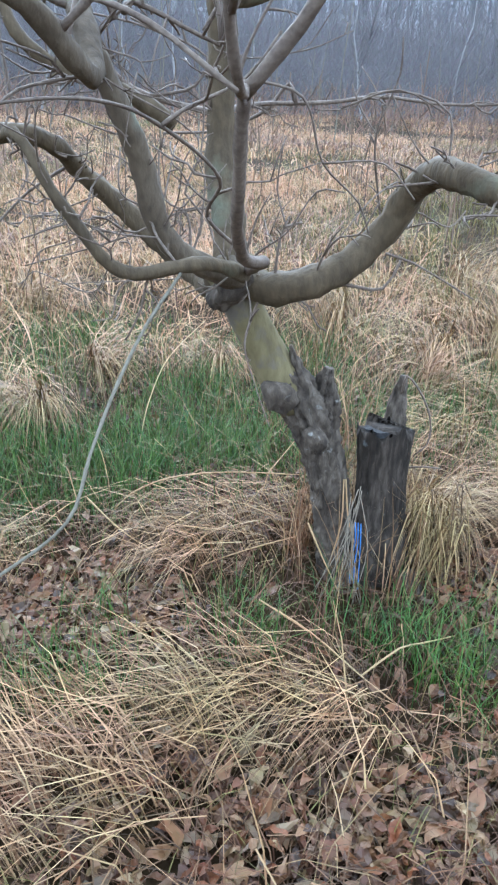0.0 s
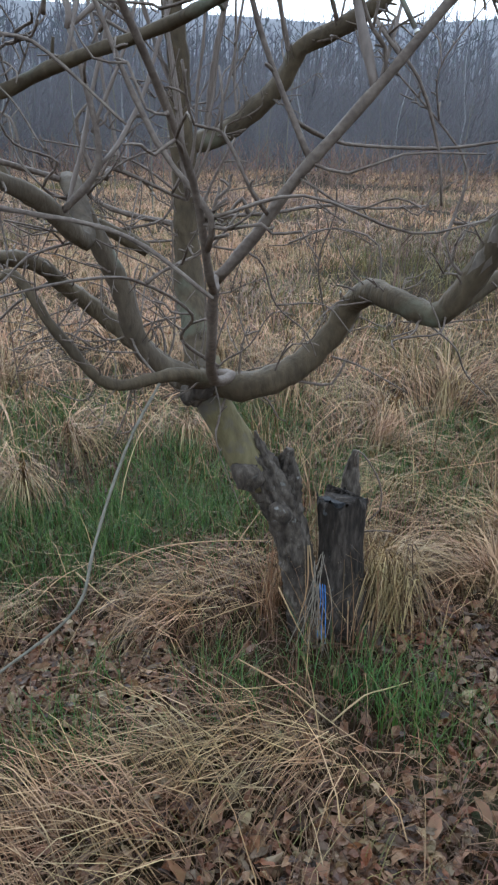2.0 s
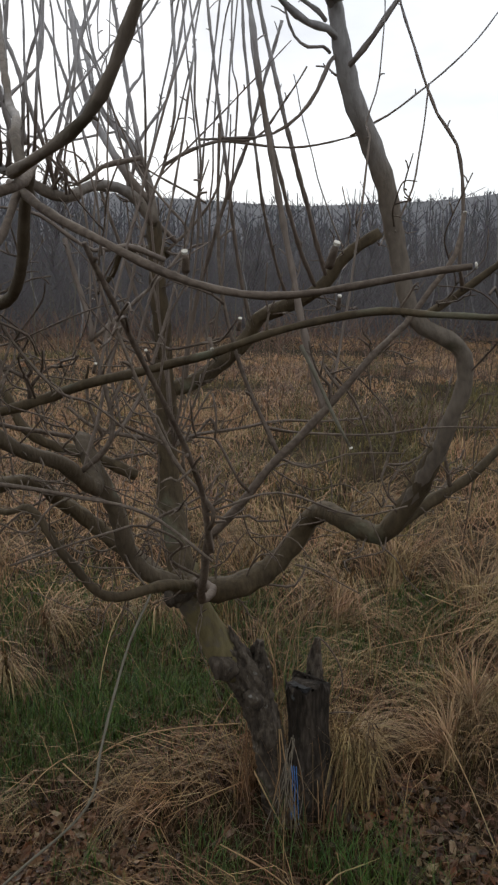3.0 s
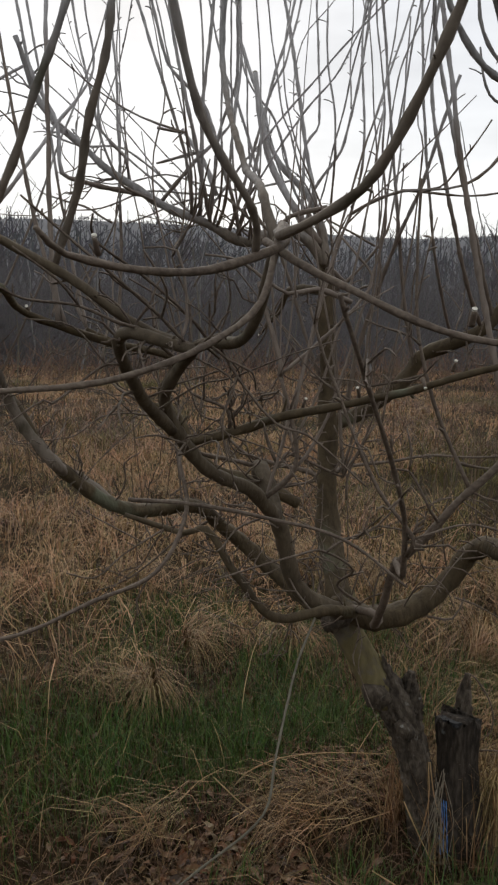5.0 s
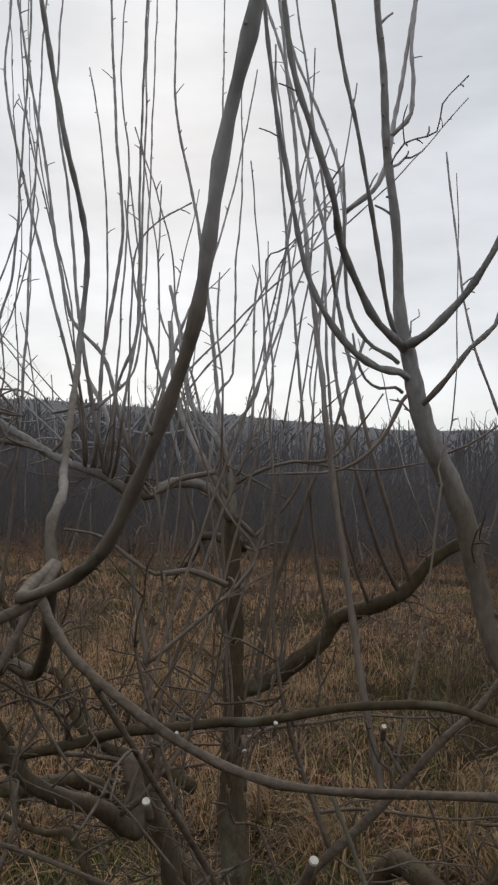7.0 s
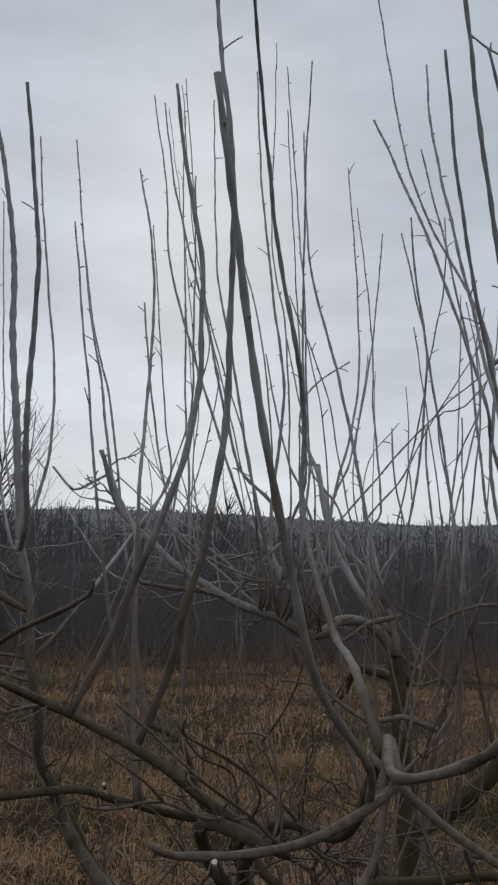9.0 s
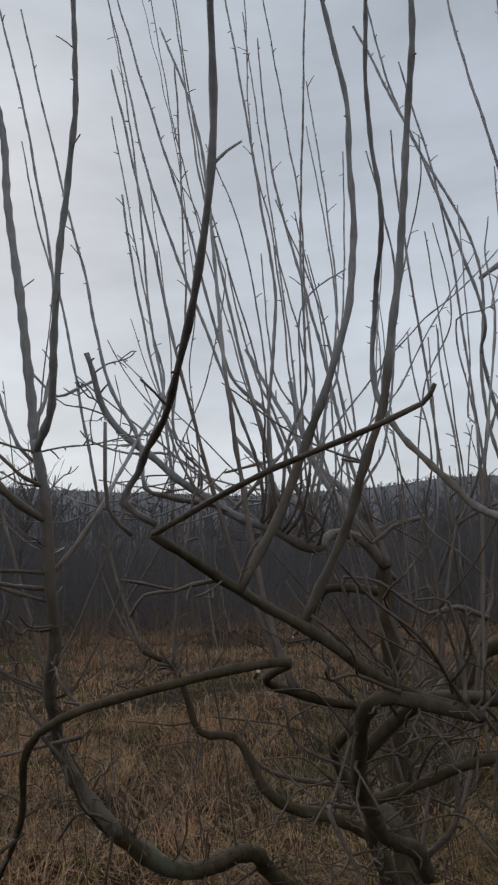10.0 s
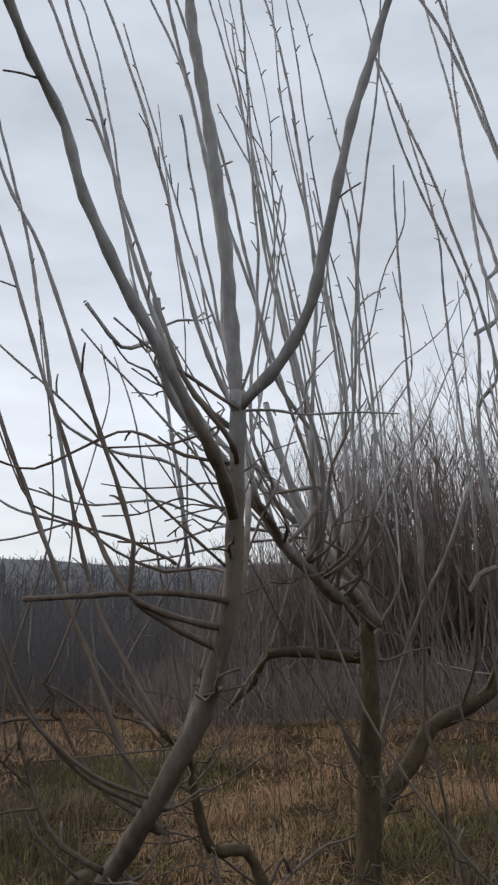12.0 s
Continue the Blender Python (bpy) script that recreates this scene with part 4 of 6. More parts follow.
twiglet((0.0034, 0.0021), [(-0.171, 2.221, 2.204), (-0.320, 2.238, 2.179), (-0.457, 2.256, 2.198), (-0.595, 2.274, 2.235), (-0.786, 2.299, 2.210), (-0.925, 2.317, 2.239)])
twiglet((0.0037, 0.0018), [(-0.417, 1.923, 2.031), (-0.510, 1.938, 2.106), (-0.649, 1.954, 2.224), (-0.868, 1.971, 2.414), (-0.958, 1.977, 2.493)])
twiglet((0.0026, 0.0011), [(-0.955, 1.469, 2.093), (-1.011, 1.507, 2.106), (-1.056, 1.539, 2.137), (-1.087, 1.561, 2.144), (-1.177, 1.626, 2.095), (-1.215, 1.653, 2.103), (-1.496, 1.855, 2.260)])
twiglet((0.0033, 0.0020), [(0.018, 1.798, 1.316), (0.002, 1.828, 1.514), (-0.050, 1.858, 1.808), (-0.158, 1.889, 2.266), (-0.178, 1.890, 2.308), (-0.213, 1.901, 2.479), (-0.242, 1.915, 2.677), (-0.361, 1.899, 3.008)])
twiglet((0.0039, 0.0021), [(-0.289, 1.891, 2.051), (-0.376, 1.955, 2.113), (-0.713, 2.197, 2.062)])
twiglet((0.0034, 0.0016), [(-0.107, 1.483, 1.443), (-0.038, 1.495, 1.608), (0.024, 1.540, 1.858), (0.083, 1.635, 2.254), (0.079, 1.672, 2.284), (0.107, 1.690, 2.464), (0.141, 1.762, 2.925)])
sprout((0.0044, 0.0012), [(-0.146, 1.511, 1.606), (-0.026, 1.552, 1.717), (0.050, 1.584, 1.800), (0.069, 1.604, 1.851), (0.013, 1.603, 1.919), (-0.058, 1.677, 2.017), (-0.160, 1.639, 2.316), (-0.120, 1.662, 2.719)])
twiglet((0.0022, 0.0012), [(-0.967, 1.447, 2.163), (-0.951, 1.414, 2.268), (-0.925, 1.380, 2.499)])
twiglet((0.0021, 0.0011), [(-0.296, 1.112, 1.659), (-0.358, 1.143, 1.921), (-0.375, 1.163, 2.042), (-0.354, 1.180, 2.152), (-0.415, 1.142, 2.475)])
sprout((0.0043, 0.0023), [(-0.174, 1.515, 1.290), (-0.143, 1.537, 1.416), (-0.093, 1.571, 1.619), (-0.010, 1.625, 1.952), (0.010, 1.637, 2.001), (0.038, 1.656, 2.145), (0.026, 1.698, 2.447), (0.033, 1.709, 2.535)])
sprout((0.0047, 0.0023), [(-0.022, 2.158, 1.848), (0.063, 2.172, 1.935), (0.143, 2.154, 2.065), (0.181, 2.206, 2.683)])
twiglet((0.0033, 0.0016), [(-0.517, 2.189, 1.126), (-0.531, 2.172, 1.317), (-0.573, 2.162, 1.608), (-0.662, 2.161, 2.069), (-0.667, 2.164, 2.099), (-0.739, 2.165, 2.439), (-0.779, 2.178, 2.548)])
twiglet((0.0025, 0.0011), [(0.336, 1.146, 1.502), (0.358, 1.181, 1.596), (0.387, 1.232, 1.749), (0.429, 1.310, 2.002), (0.423, 1.335, 2.031), (0.448, 1.346, 2.122), (0.456, 1.358, 2.218), (0.457, 1.406, 2.636)])
twiglet((0.0037, 0.0018), [(0.018, 1.798, 1.316), (0.004, 1.784, 1.457), (-0.014, 1.760, 1.681), (-0.038, 1.717, 2.046), (-0.031, 1.653, 2.179), (-0.062, 1.671, 2.430), (-0.061, 1.676, 2.514)])
limb("branch", (0.0041, 0.0033), [(-0.882, 1.793, 2.423), (-0.932, 1.773, 2.390), (-0.975, 1.769, 2.374), (-1.043, 1.772, 2.441)], SHOOT_BARK, cut=True)
twiglet((0.0028, 0.0017), [(0.018, 1.798, 1.316), (0.076, 1.789, 1.516), (0.096, 1.764, 1.821), (0.061, 1.716, 2.306), (0.003, 1.664, 2.792)])
sprout((0.0081, 0.0039), [(0.027, 2.210, 1.440), (0.037, 2.203, 1.553), (0.070, 2.172, 1.709), (0.139, 2.104, 1.941), (0.224, 2.021, 2.165), (0.300, 1.945, 2.425)])
limb("branch", (0.0051, 0.0020), [(-0.961, 1.700, 1.617), (-0.936, 1.670, 1.606), (-1.001, 1.716, 1.655), (-1.042, 1.746, 1.713), (-1.073, 1.768, 1.788)], TWIG_BARK, sides=7, twig_count=2)
twiglet((0.0041, 0.0013), [(-0.704, 2.017, 2.040), (-0.727, 2.014, 2.051), (-0.814, 2.074, 2.097), (-0.980, 2.186, 2.156), (-1.020, 2.212, 2.180), (-1.282, 2.459, 2.417)])
limb("branch", (0.0053, 0.0018), [(-0.970, 1.783, 1.543), (-1.031, 1.813, 1.585), (-1.061, 1.835, 1.636), (-1.108, 1.868, 1.814)], TWIG_BARK, sides=7, twig_count=2)
twiglet((0.0039, 0.0025), [(-0.494, 2.040, 2.093), (-0.519, 2.054, 2.142), (-0.689, 2.064, 2.270), (-0.814, 2.080, 2.281), (-0.923, 2.090, 2.322), (-0.955, 2.093, 2.355)])
twiglet((0.0024, 0.0014), [(-0.771, 1.958, 1.717), (-0.852, 2.056, 1.834), (-0.896, 2.116, 1.965), (-0.892, 2.126, 2.127), (-0.881, 2.139, 2.142), (-0.835, 2.089, 2.396), (-0.856, 2.095, 2.528)])
twiglet((0.0034, 0.0020), [(0.102, 2.231, 1.480), (0.097, 2.261, 1.695), (0.110, 2.258, 2.010), (0.150, 2.208, 2.499), (0.232, 2.111, 2.725), (0.204, 2.130, 3.065)])
twiglet((0.0021, 0.0011), [(-0.000, 1.632, 1.976), (0.305, 1.663, 2.288)])
twiglet((0.0030, 0.0018), [(-0.393, 1.967, 2.110), (-0.583, 1.986, 2.127), (-0.733, 2.005, 2.082), (-0.838, 2.019, 2.076)])
twiglet((0.0033, 0.0020), [(-0.180, 2.365, 1.863), (-0.117, 2.354, 2.042), (-0.042, 2.296, 2.317), (0.057, 2.168, 2.756), (0.061, 2.131, 2.788), (0.115, 2.079, 3.032), (0.127, 2.007, 3.145), (0.131, 1.993, 3.301)])
sprout((0.0043, 0.0017), [(0.010, 1.637, 2.001), (0.071, 1.636, 2.037), (0.139, 1.634, 2.060), (0.222, 1.633, 2.066), (0.275, 1.632, 2.126), (0.338, 1.630, 2.222)])
twiglet((0.0020, 0.0011), [(-0.654, 1.826, 2.153), (-0.647, 1.808, 2.177), (-0.646, 1.797, 2.202), (-0.653, 1.794, 2.230), (-0.735, 1.820, 2.440), (-0.789, 1.833, 2.610)])
twiglet((0.0022, 0.0012), [(-0.146, 1.511, 1.606), (-0.146, 1.531, 1.729), (-0.141, 1.573, 1.918), (-0.127, 1.651, 2.217), (-0.117, 1.683, 2.259), (-0.101, 1.787, 2.714)])
twiglet((0.0026, 0.0011), [(-0.992, 1.834, 1.532), (-1.050, 1.861, 1.595), (-1.090, 1.874, 1.682), (-1.108, 1.868, 1.814), (-1.072, 1.804, 2.067), (-1.119, 1.794, 2.422)])
twiglet((0.0029, 0.0017), [(-0.098, 1.288, 1.534), (-0.052, 1.371, 1.774), (0.027, 1.478, 2.092), (0.163, 1.631, 2.555), (0.166, 1.655, 2.577), (0.216, 1.687, 2.726), (0.252, 1.737, 3.035)])
twiglet((0.0030, 0.0011), [(-0.961, 1.681, 1.637), (-1.073, 1.672, 1.697), (-1.163, 1.667, 1.804), (-1.231, 1.666, 1.985), (-1.213, 1.673, 2.007), (-1.302, 1.668, 2.310), (-1.407, 1.734, 2.676)])
limb("branch", (0.0130, 0.0074), [(-0.061, 2.109, 1.978), (-0.099, 2.092, 2.019), (-0.200, 2.133, 2.174), (-0.254, 2.161, 2.301), (-0.296, 2.201, 2.528)], SHOOT_BARK, cut=True)
twiglet((0.0025, 0.0015), [(0.528, 1.525, 1.845), (0.526, 1.503, 1.859), (0.570, 1.515, 1.970), (0.593, 1.536, 2.164)])
twiglet((0.0028, 0.0017), [(0.139, 1.634, 2.060), (0.334, 1.630, 2.047), (0.485, 1.627, 2.080)])
limb("branch", (0.0030, 0.0014), [(-0.962, 1.658, 1.656), (-0.971, 1.683, 1.679), (-1.040, 1.733, 1.776), (-1.089, 1.768, 1.814)], TWIG_BARK, sides=7)
sprout((0.0072, 0.0029), [(0.007, 2.164, 1.877), (-0.046, 2.145, 1.927), (-0.127, 2.146, 2.032), (-0.241, 2.166, 2.306)])
limb("branch", (0.0068, 0.0041), [(-0.178, 1.486, 1.306), (-0.100, 1.478, 1.391), (-0.117, 1.490, 1.520), (-0.146, 1.511, 1.606)], TWIG_BARK, sides=7, twig_count=2)
limb("branch", (0.0045, 0.0015), [(-0.419, 2.325, 1.062), (-0.548, 2.325, 0.981), (-0.658, 2.327, 0.881), (-0.770, 2.329, 0.799), (-0.948, 2.333, 0.733)], TWIG_BARK, sides=7, twig_count=2)
sprout((0.0058, 0.0022), [(-0.038, 2.159, 1.517), (-0.108, 2.179, 1.702), (-0.207, 2.202, 1.990), (-0.355, 2.232, 2.456), (-0.395, 2.237, 2.538), (-0.454, 2.251, 2.774), (-0.486, 2.253, 2.951)])
limb("branch", (0.0036, 0.0014), [(-0.005, 2.138, 0.994), (-0.112, 2.116, 0.977), (-0.240, 2.119, 0.914), (-0.500, 2.124, 0.827)], TWIG_BARK, sides=7, twig_count=2)
limb("branch", (0.0016, 0.0011), [(-0.948, 1.607, 1.724), (-1.112, 1.720, 1.713)], TWIG_BARK, sides=7)
twiglet((0.0027, 0.0016), [(0.018, 1.798, 1.316), (0.090, 1.744, 1.478), (0.145, 1.696, 1.737), (0.181, 1.652, 2.162), (0.170, 1.692, 2.256), (0.197, 1.623, 2.550)])
limb("branch", (0.0017, 0.0011), [(-0.962, 1.669, 1.642), (-0.943, 1.651, 1.642), (-0.887, 1.611, 1.671), (-0.824, 1.565, 1.716)], TWIG_BARK, sides=7)
twiglet((0.0021, 0.0013), [(-1.089, 1.768, 1.814), (-1.038, 1.728, 1.961)])
sprout((0.0068, 0.0045), [(-0.146, 1.511, 1.606), (-0.144, 1.510, 1.636), (-0.206, 1.554, 1.830)])
limb("branch", (0.0029, 0.0011), [(-0.117, 1.490, 1.520), (-0.108, 1.462, 1.558), (0.019, 1.516, 1.782)], TWIG_BARK, sides=7)
twiglet((0.0031, 0.0012), [(-0.964, 1.443, 2.161), (-1.044, 1.434, 2.186), (-1.157, 1.449, 2.251)])
sprout((0.0065, 0.0023), [(0.019, 1.516, 1.782), (-0.061, 1.492, 1.811), (-0.130, 1.480, 1.799), (-0.238, 1.461, 1.868), (-0.320, 1.446, 1.883)])
twiglet((0.0027, 0.0015), [(0.008, 2.166, 2.408), (0.001, 2.196, 2.796)])
twiglet((0.0026, 0.0016), [(-0.595, 2.112, 2.078), (-0.648, 2.150, 2.340)])
twiglet((0.0029, 0.0011), [(-0.107, 1.484, 1.803), (-0.107, 1.462, 1.787), (-0.136, 1.457, 1.975), (-0.190, 1.448, 2.003), (-0.301, 1.428, 1.950)])
twiglet((0.0028, 0.0012), [(0.442, 1.628, 2.071), (0.534, 1.536, 2.117), (0.651, 1.534, 2.207), (0.771, 1.531, 2.354)])
twiglet((0.0022, 0.0012), [(-0.143, 1.509, 1.597), (-0.126, 1.558, 1.722), (-0.117, 1.609, 1.921), (-0.120, 1.669, 2.245), (-0.139, 1.679, 2.267), (-0.125, 1.698, 2.428), (-0.042, 1.712, 2.541)])
limb("branch", (0.0075, 0.0035), [(0.125, 2.674, 1.218), (0.104, 2.685, 1.266), (0.041, 2.686, 1.197), (-0.088, 2.689, 1.136), (-0.263, 2.692, 1.118)], TWIG_BARK, sides=7, twig_count=2)
twiglet((0.0026, 0.0014), [(-0.269, 1.984, 1.984), (-0.357, 1.982, 2.060), (-0.483, 1.965, 2.179), (-0.673, 1.928, 2.369), (-0.830, 1.893, 2.529)])
limb("branch", (0.0021, 0.0011), [(0.021, 1.237, 1.569), (-0.037, 1.249, 1.607), (-0.080, 1.249, 1.647), (-0.119, 1.250, 1.703)], TWIG_BARK, sides=7)
limb("branch", (0.0129, 0.0052), [(-0.070, 2.688, 1.145), (-0.089, 2.689, 1.170), (-0.354, 2.694, 1.237), (-0.442, 2.696, 1.310)], TWIG_BARK, sides=7, twig_count=2)
twiglet((0.0032, 0.0017), [(0.473, 2.099, 1.786), (0.527, 2.274, 1.809), (0.561, 2.392, 1.833), (0.568, 2.442, 1.861), (0.465, 2.425, 2.110), (0.377, 2.443, 2.441)])
limb("branch", (0.0028, 0.0017), [(0.361, 1.143, 1.531), (0.328, 1.188, 1.582), (0.390, 1.187, 1.513), (0.424, 1.186, 1.428), (0.436, 1.186, 1.355)], TWIG_BARK, sides=7)
sprout((0.0078, 0.0047), [(-0.376, 1.955, 2.113), (-0.418, 1.985, 2.206), (-0.494, 2.040, 2.314)])
twiglet((0.0027, 0.0014), [(-0.036, 2.150, 1.578), (-0.173, 2.139, 1.725), (-0.373, 2.099, 1.956), (-0.680, 2.012, 2.328), (-0.691, 2.001, 2.347), (-0.798, 1.975, 2.473), (-0.862, 1.955, 2.591)])
twiglet((0.0035, 0.0015), [(-0.417, 1.923, 2.031), (-0.328, 1.987, 2.171), (-0.170, 2.034, 2.371), (0.102, 2.063, 2.676), (0.320, 2.031, 2.858), (0.584, 2.084, 3.194)])
twiglet((0.0027, 0.0016), [(0.014, 1.640, 2.021), (0.026, 1.622, 2.041), (0.085, 1.663, 2.259)])
twiglet((0.0029, 0.0016), [(-0.270, 0.920, 1.681), (-0.260, 0.933, 1.717), (-0.277, 0.930, 1.830), (-0.332, 0.921, 1.835)])
twiglet((0.0016, 0.0011), [(-0.974, 1.463, 2.146), (-1.052, 1.484, 2.112), (-1.138, 1.495, 2.096)])
twiglet((0.0035, 0.0021), [(0.153, 2.091, 1.976), (0.166, 2.083, 2.107), (0.167, 2.083, 2.227)])
twiglet((0.0036, 0.0022), [(0.099, 2.160, 1.993), (-0.117, 2.123, 2.100)])
twiglet((0.0024, 0.0011), [(-0.892, 2.126, 2.127), (-1.016, 2.213, 2.095), (-1.322, 2.433, 2.139)])
sprout((0.0064, 0.0029), [(-0.048, 1.702, 2.033), (-0.138, 1.684, 2.006), (-0.195, 1.674, 1.967), (-0.233, 1.667, 2.021)])
limb("branch", (0.0049, 0.0019), [(-0.242, 1.328, 1.485), (-0.244, 1.322, 1.537), (-0.324, 1.324, 1.571), (-0.348, 1.324, 1.606)], TWIG_BARK, sides=7, twig_count=2)
twiglet((0.0041, 0.0026), [(-0.288, 2.439, 1.713), (-0.195, 2.358, 1.863)])
twiglet((0.0027, 0.0012), [(-0.368, 1.175, 2.089), (-0.316, 1.176, 2.080), (-0.431, 1.178, 2.123), (-0.582, 1.181, 2.238)])
limb("branch", (0.0022, 0.0014), [(-1.087, 1.853, 1.719), (-1.094, 1.839, 1.736), (-1.080, 1.829, 1.823)], TWIG_BARK, sides=7)
sprout((0.0050, 0.0028), [(-0.393, 1.879, 2.217), (-0.540, 1.891, 2.186)])
twiglet((0.0029, 0.0011), [(-0.010, 1.503, 1.725), (0.005, 1.482, 1.746), (0.117, 1.501, 1.822)])
sprout((0.0047, 0.0019), [(-0.022, 2.158, 1.848), (0.017, 2.113, 1.837), (0.067, 2.077, 1.859), (0.117, 2.041, 1.867)])
twiglet((0.0033, 0.0020), [(-0.142, 2.318, 1.859), (-0.163, 2.335, 2.050)])
limb("branch", (0.0036, 0.0015), [(-0.243, 1.325, 1.511), (-0.213, 1.321, 1.550), (-0.171, 1.321, 1.571)], TWIG_BARK, sides=7, twig_count=2)
limb("branch", (0.0040, 0.0019), [(0.613, 1.655, 1.172), (0.567, 1.647, 1.214), (0.547, 1.648, 1.263)], TWIG_BARK, sides=7, twig_count=2)
limb("branch", (0.0036, 0.0015), [(-0.244, 1.322, 1.537), (-0.226, 1.322, 1.568), (-0.239, 1.322, 1.592)], TWIG_BARK, sides=7, twig_count=2)
limb("branch", (0.0041, 0.0019), [(0.082, 1.834, 0.939), (0.012, 1.711, 1.031), (0.049, 1.585, 1.113), (-0.029, 1.438, 1.200), (-0.092, 1.280, 1.228), (-0.246, 1.160, 1.204)], TWIG_BARK, sides=7, twig_count=2)
limb("branch", (0.0050, 0.0026), [(0.041, 2.686, 1.197), (-0.042, 2.674, 1.236), (-0.252, 2.673, 1.377), (-0.558, 2.652, 1.439)], TWIG_BARK, sides=7, twig_count=2)
limb("branch", (0.0044, 0.0022), [(0.125, 1.043, 1.307), (0.132, 1.009, 1.348), (0.068, 1.018, 1.431), (-0.034, 1.044, 1.662), (-0.063, 1.054, 1.749)], TWIG_BARK, sides=7, twig_count=2)
limb("branch", (0.0043, 0.0025), [(0.252, 1.162, 1.409), (0.179, 1.197, 1.575), (0.142, 1.217, 1.742), (0.140, 1.248, 2.008)], TWIG_BARK, sides=7, twig_count=2)
limb("branch", (0.0033, 0.0016), [(0.227, 1.175, 1.463), (0.258, 1.235, 1.448), (0.308, 1.296, 1.433), (0.450, 1.297, 1.429), (0.565, 1.298, 1.443), (0.705, 1.299, 1.444)], TWIG_BARK, sides=7)
limb("branch", (0.0028, 0.0011), [(-0.100, 2.335, 0.780), (-0.104, 2.358, 0.771), (-0.483, 2.323, 0.738)], TWIG_BARK, sides=7)
limb("branch", (0.0036, 0.0017), [(0.547, 1.648, 1.263), (0.565, 1.684, 1.291), (0.588, 1.696, 1.388), (0.543, 1.703, 1.456), (0.398, 1.719, 1.601)], TWIG_BARK, sides=7, twig_count=2)
limb("branch", (0.0024, 0.0011), [(0.455, 1.862, 1.121), (0.450, 1.890, 1.219), (0.380, 1.884, 1.252), (0.294, 1.875, 1.249), (0.263, 1.872, 1.223), (0.198, 1.866, 1.216)], TWIG_BARK, sides=7)
limb("branch", (0.0023, 0.0011), [(0.132, 1.009, 1.348), (0.240, 1.030, 1.374), (0.373, 1.031, 1.333), (0.461, 1.031, 1.350)], TWIG_BARK, sides=7)
limb("branch", (0.0036, 0.0017), [(0.565, 1.684, 1.291), (0.623, 1.693, 1.290), (0.678, 1.699, 1.333), (0.737, 1.721, 1.519)], TWIG_BARK, sides=7, twig_count=2)
limb("branch", (0.0029, 0.0012), [(0.018, 1.948, 0.881), (0.039, 1.956, 0.976), (0.043, 1.974, 1.110), (0.035, 1.986, 1.213)], TWIG_BARK, sides=7)
limb("branch", (0.0045, 0.0024), [(0.035, 1.986, 1.213), (0.034, 1.994, 1.276), (0.054, 1.996, 1.338), (0.113, 2.002, 1.445)], TWIG_BARK, sides=7, twig_count=2)
limb("branch", (0.0024, 0.0011), [(0.252, 1.162, 1.409), (0.300, 1.127, 1.397), (0.369, 1.128, 1.421), (0.474, 1.129, 1.423)], TWIG_BARK, sides=7)
limb("branch", (0.0034, 0.0016), [(-0.281, 2.120, 0.900), (-0.348, 2.118, 0.941), (-0.497, 2.104, 0.897)], TWIG_BARK, sides=7)
limb("branch", (0.0031, 0.0012), [(-0.211, 1.761, 1.314), (-0.098, 1.762, 1.398), (0.026, 1.763, 1.430)], TWIG_BARK, sides=7)
limb("branch", (0.0040, 0.0021), [(-0.211, 2.072, 1.220), (-0.122, 2.093, 1.233), (-0.073, 2.097, 1.251), (-0.049, 2.099, 1.306), (-0.212, 2.084, 1.374)], TWIG_BARK, sides=7, twig_count=2)
limb("branch", (0.0034, 0.0016), [(-0.380, 2.385, 0.991), (-0.380, 2.361, 0.974), (-0.556, 2.345, 0.905)], TWIG_BARK, sides=7)
limb("branch", (0.0024, 0.0011), [(0.457, 1.881, 1.120), (0.428, 1.878, 1.124), (0.378, 1.873, 1.176), (0.337, 1.870, 1.247)], TWIG_BARK, sides=7)
limb("branch", (0.0035, 0.0014), [(0.667, 2.907, 1.233), (0.715, 2.882, 1.210), (0.770, 2.888, 1.284), (0.857, 2.896, 1.337)], TWIG_BARK, sides=7)
limb("branch", (0.0039, 0.0015), [(0.125, 1.990, 0.838), (0.134, 1.993, 0.950), (0.150, 1.995, 1.000)], TWIG_BARK, sides=7, twig_count=2)
limb("branch", (0.0022, 0.0012), [(0.241, 1.870, 1.221), (0.348, 1.872, 1.257), (0.439, 1.873, 1.220)], TWIG_BARK, sides=7)
limb("branch", (0.0037, 0.0018), [(-0.020, 1.451, 1.193), (0.008, 1.462, 1.214), (0.099, 1.463, 1.261), (0.145, 1.463, 1.321)], TWIG_BARK, sides=7, twig_count=2)
limb("branch", (0.0071, 0.0031), [(-0.147, 1.761, 1.360), (-0.138, 1.796, 1.378), (0.018, 1.798, 1.316)], TWIG_BARK, sides=7, twig_count=2)
limb("branch", (0.0028, 0.0011), [(0.049, 1.971, 0.871), (0.083, 1.978, 0.995), (0.111, 1.980, 1.050)], TWIG_BARK, sides=7)
limb("branch", (0.0054, 0.0022), [(0.751, 1.737, 1.211), (0.726, 1.707, 1.292), (0.707, 1.707, 1.345), (0.742, 1.707, 1.398), (0.781, 1.708, 1.412)], TWIG_BARK, sides=7, twig_count=2)
limb("branch", (0.0031, 0.0015), [(-0.074, 1.476, 1.613), (-0.013, 1.478, 1.582)], TWIG_BARK, sides=7)
limb("branch", (0.0062, 0.0025), [(-0.163, 1.761, 1.348), (-0.190, 1.761, 1.412), (-0.202, 1.761, 1.472), (-0.177, 1.761, 1.502)], TWIG_BARK, sides=7, twig_count=2)
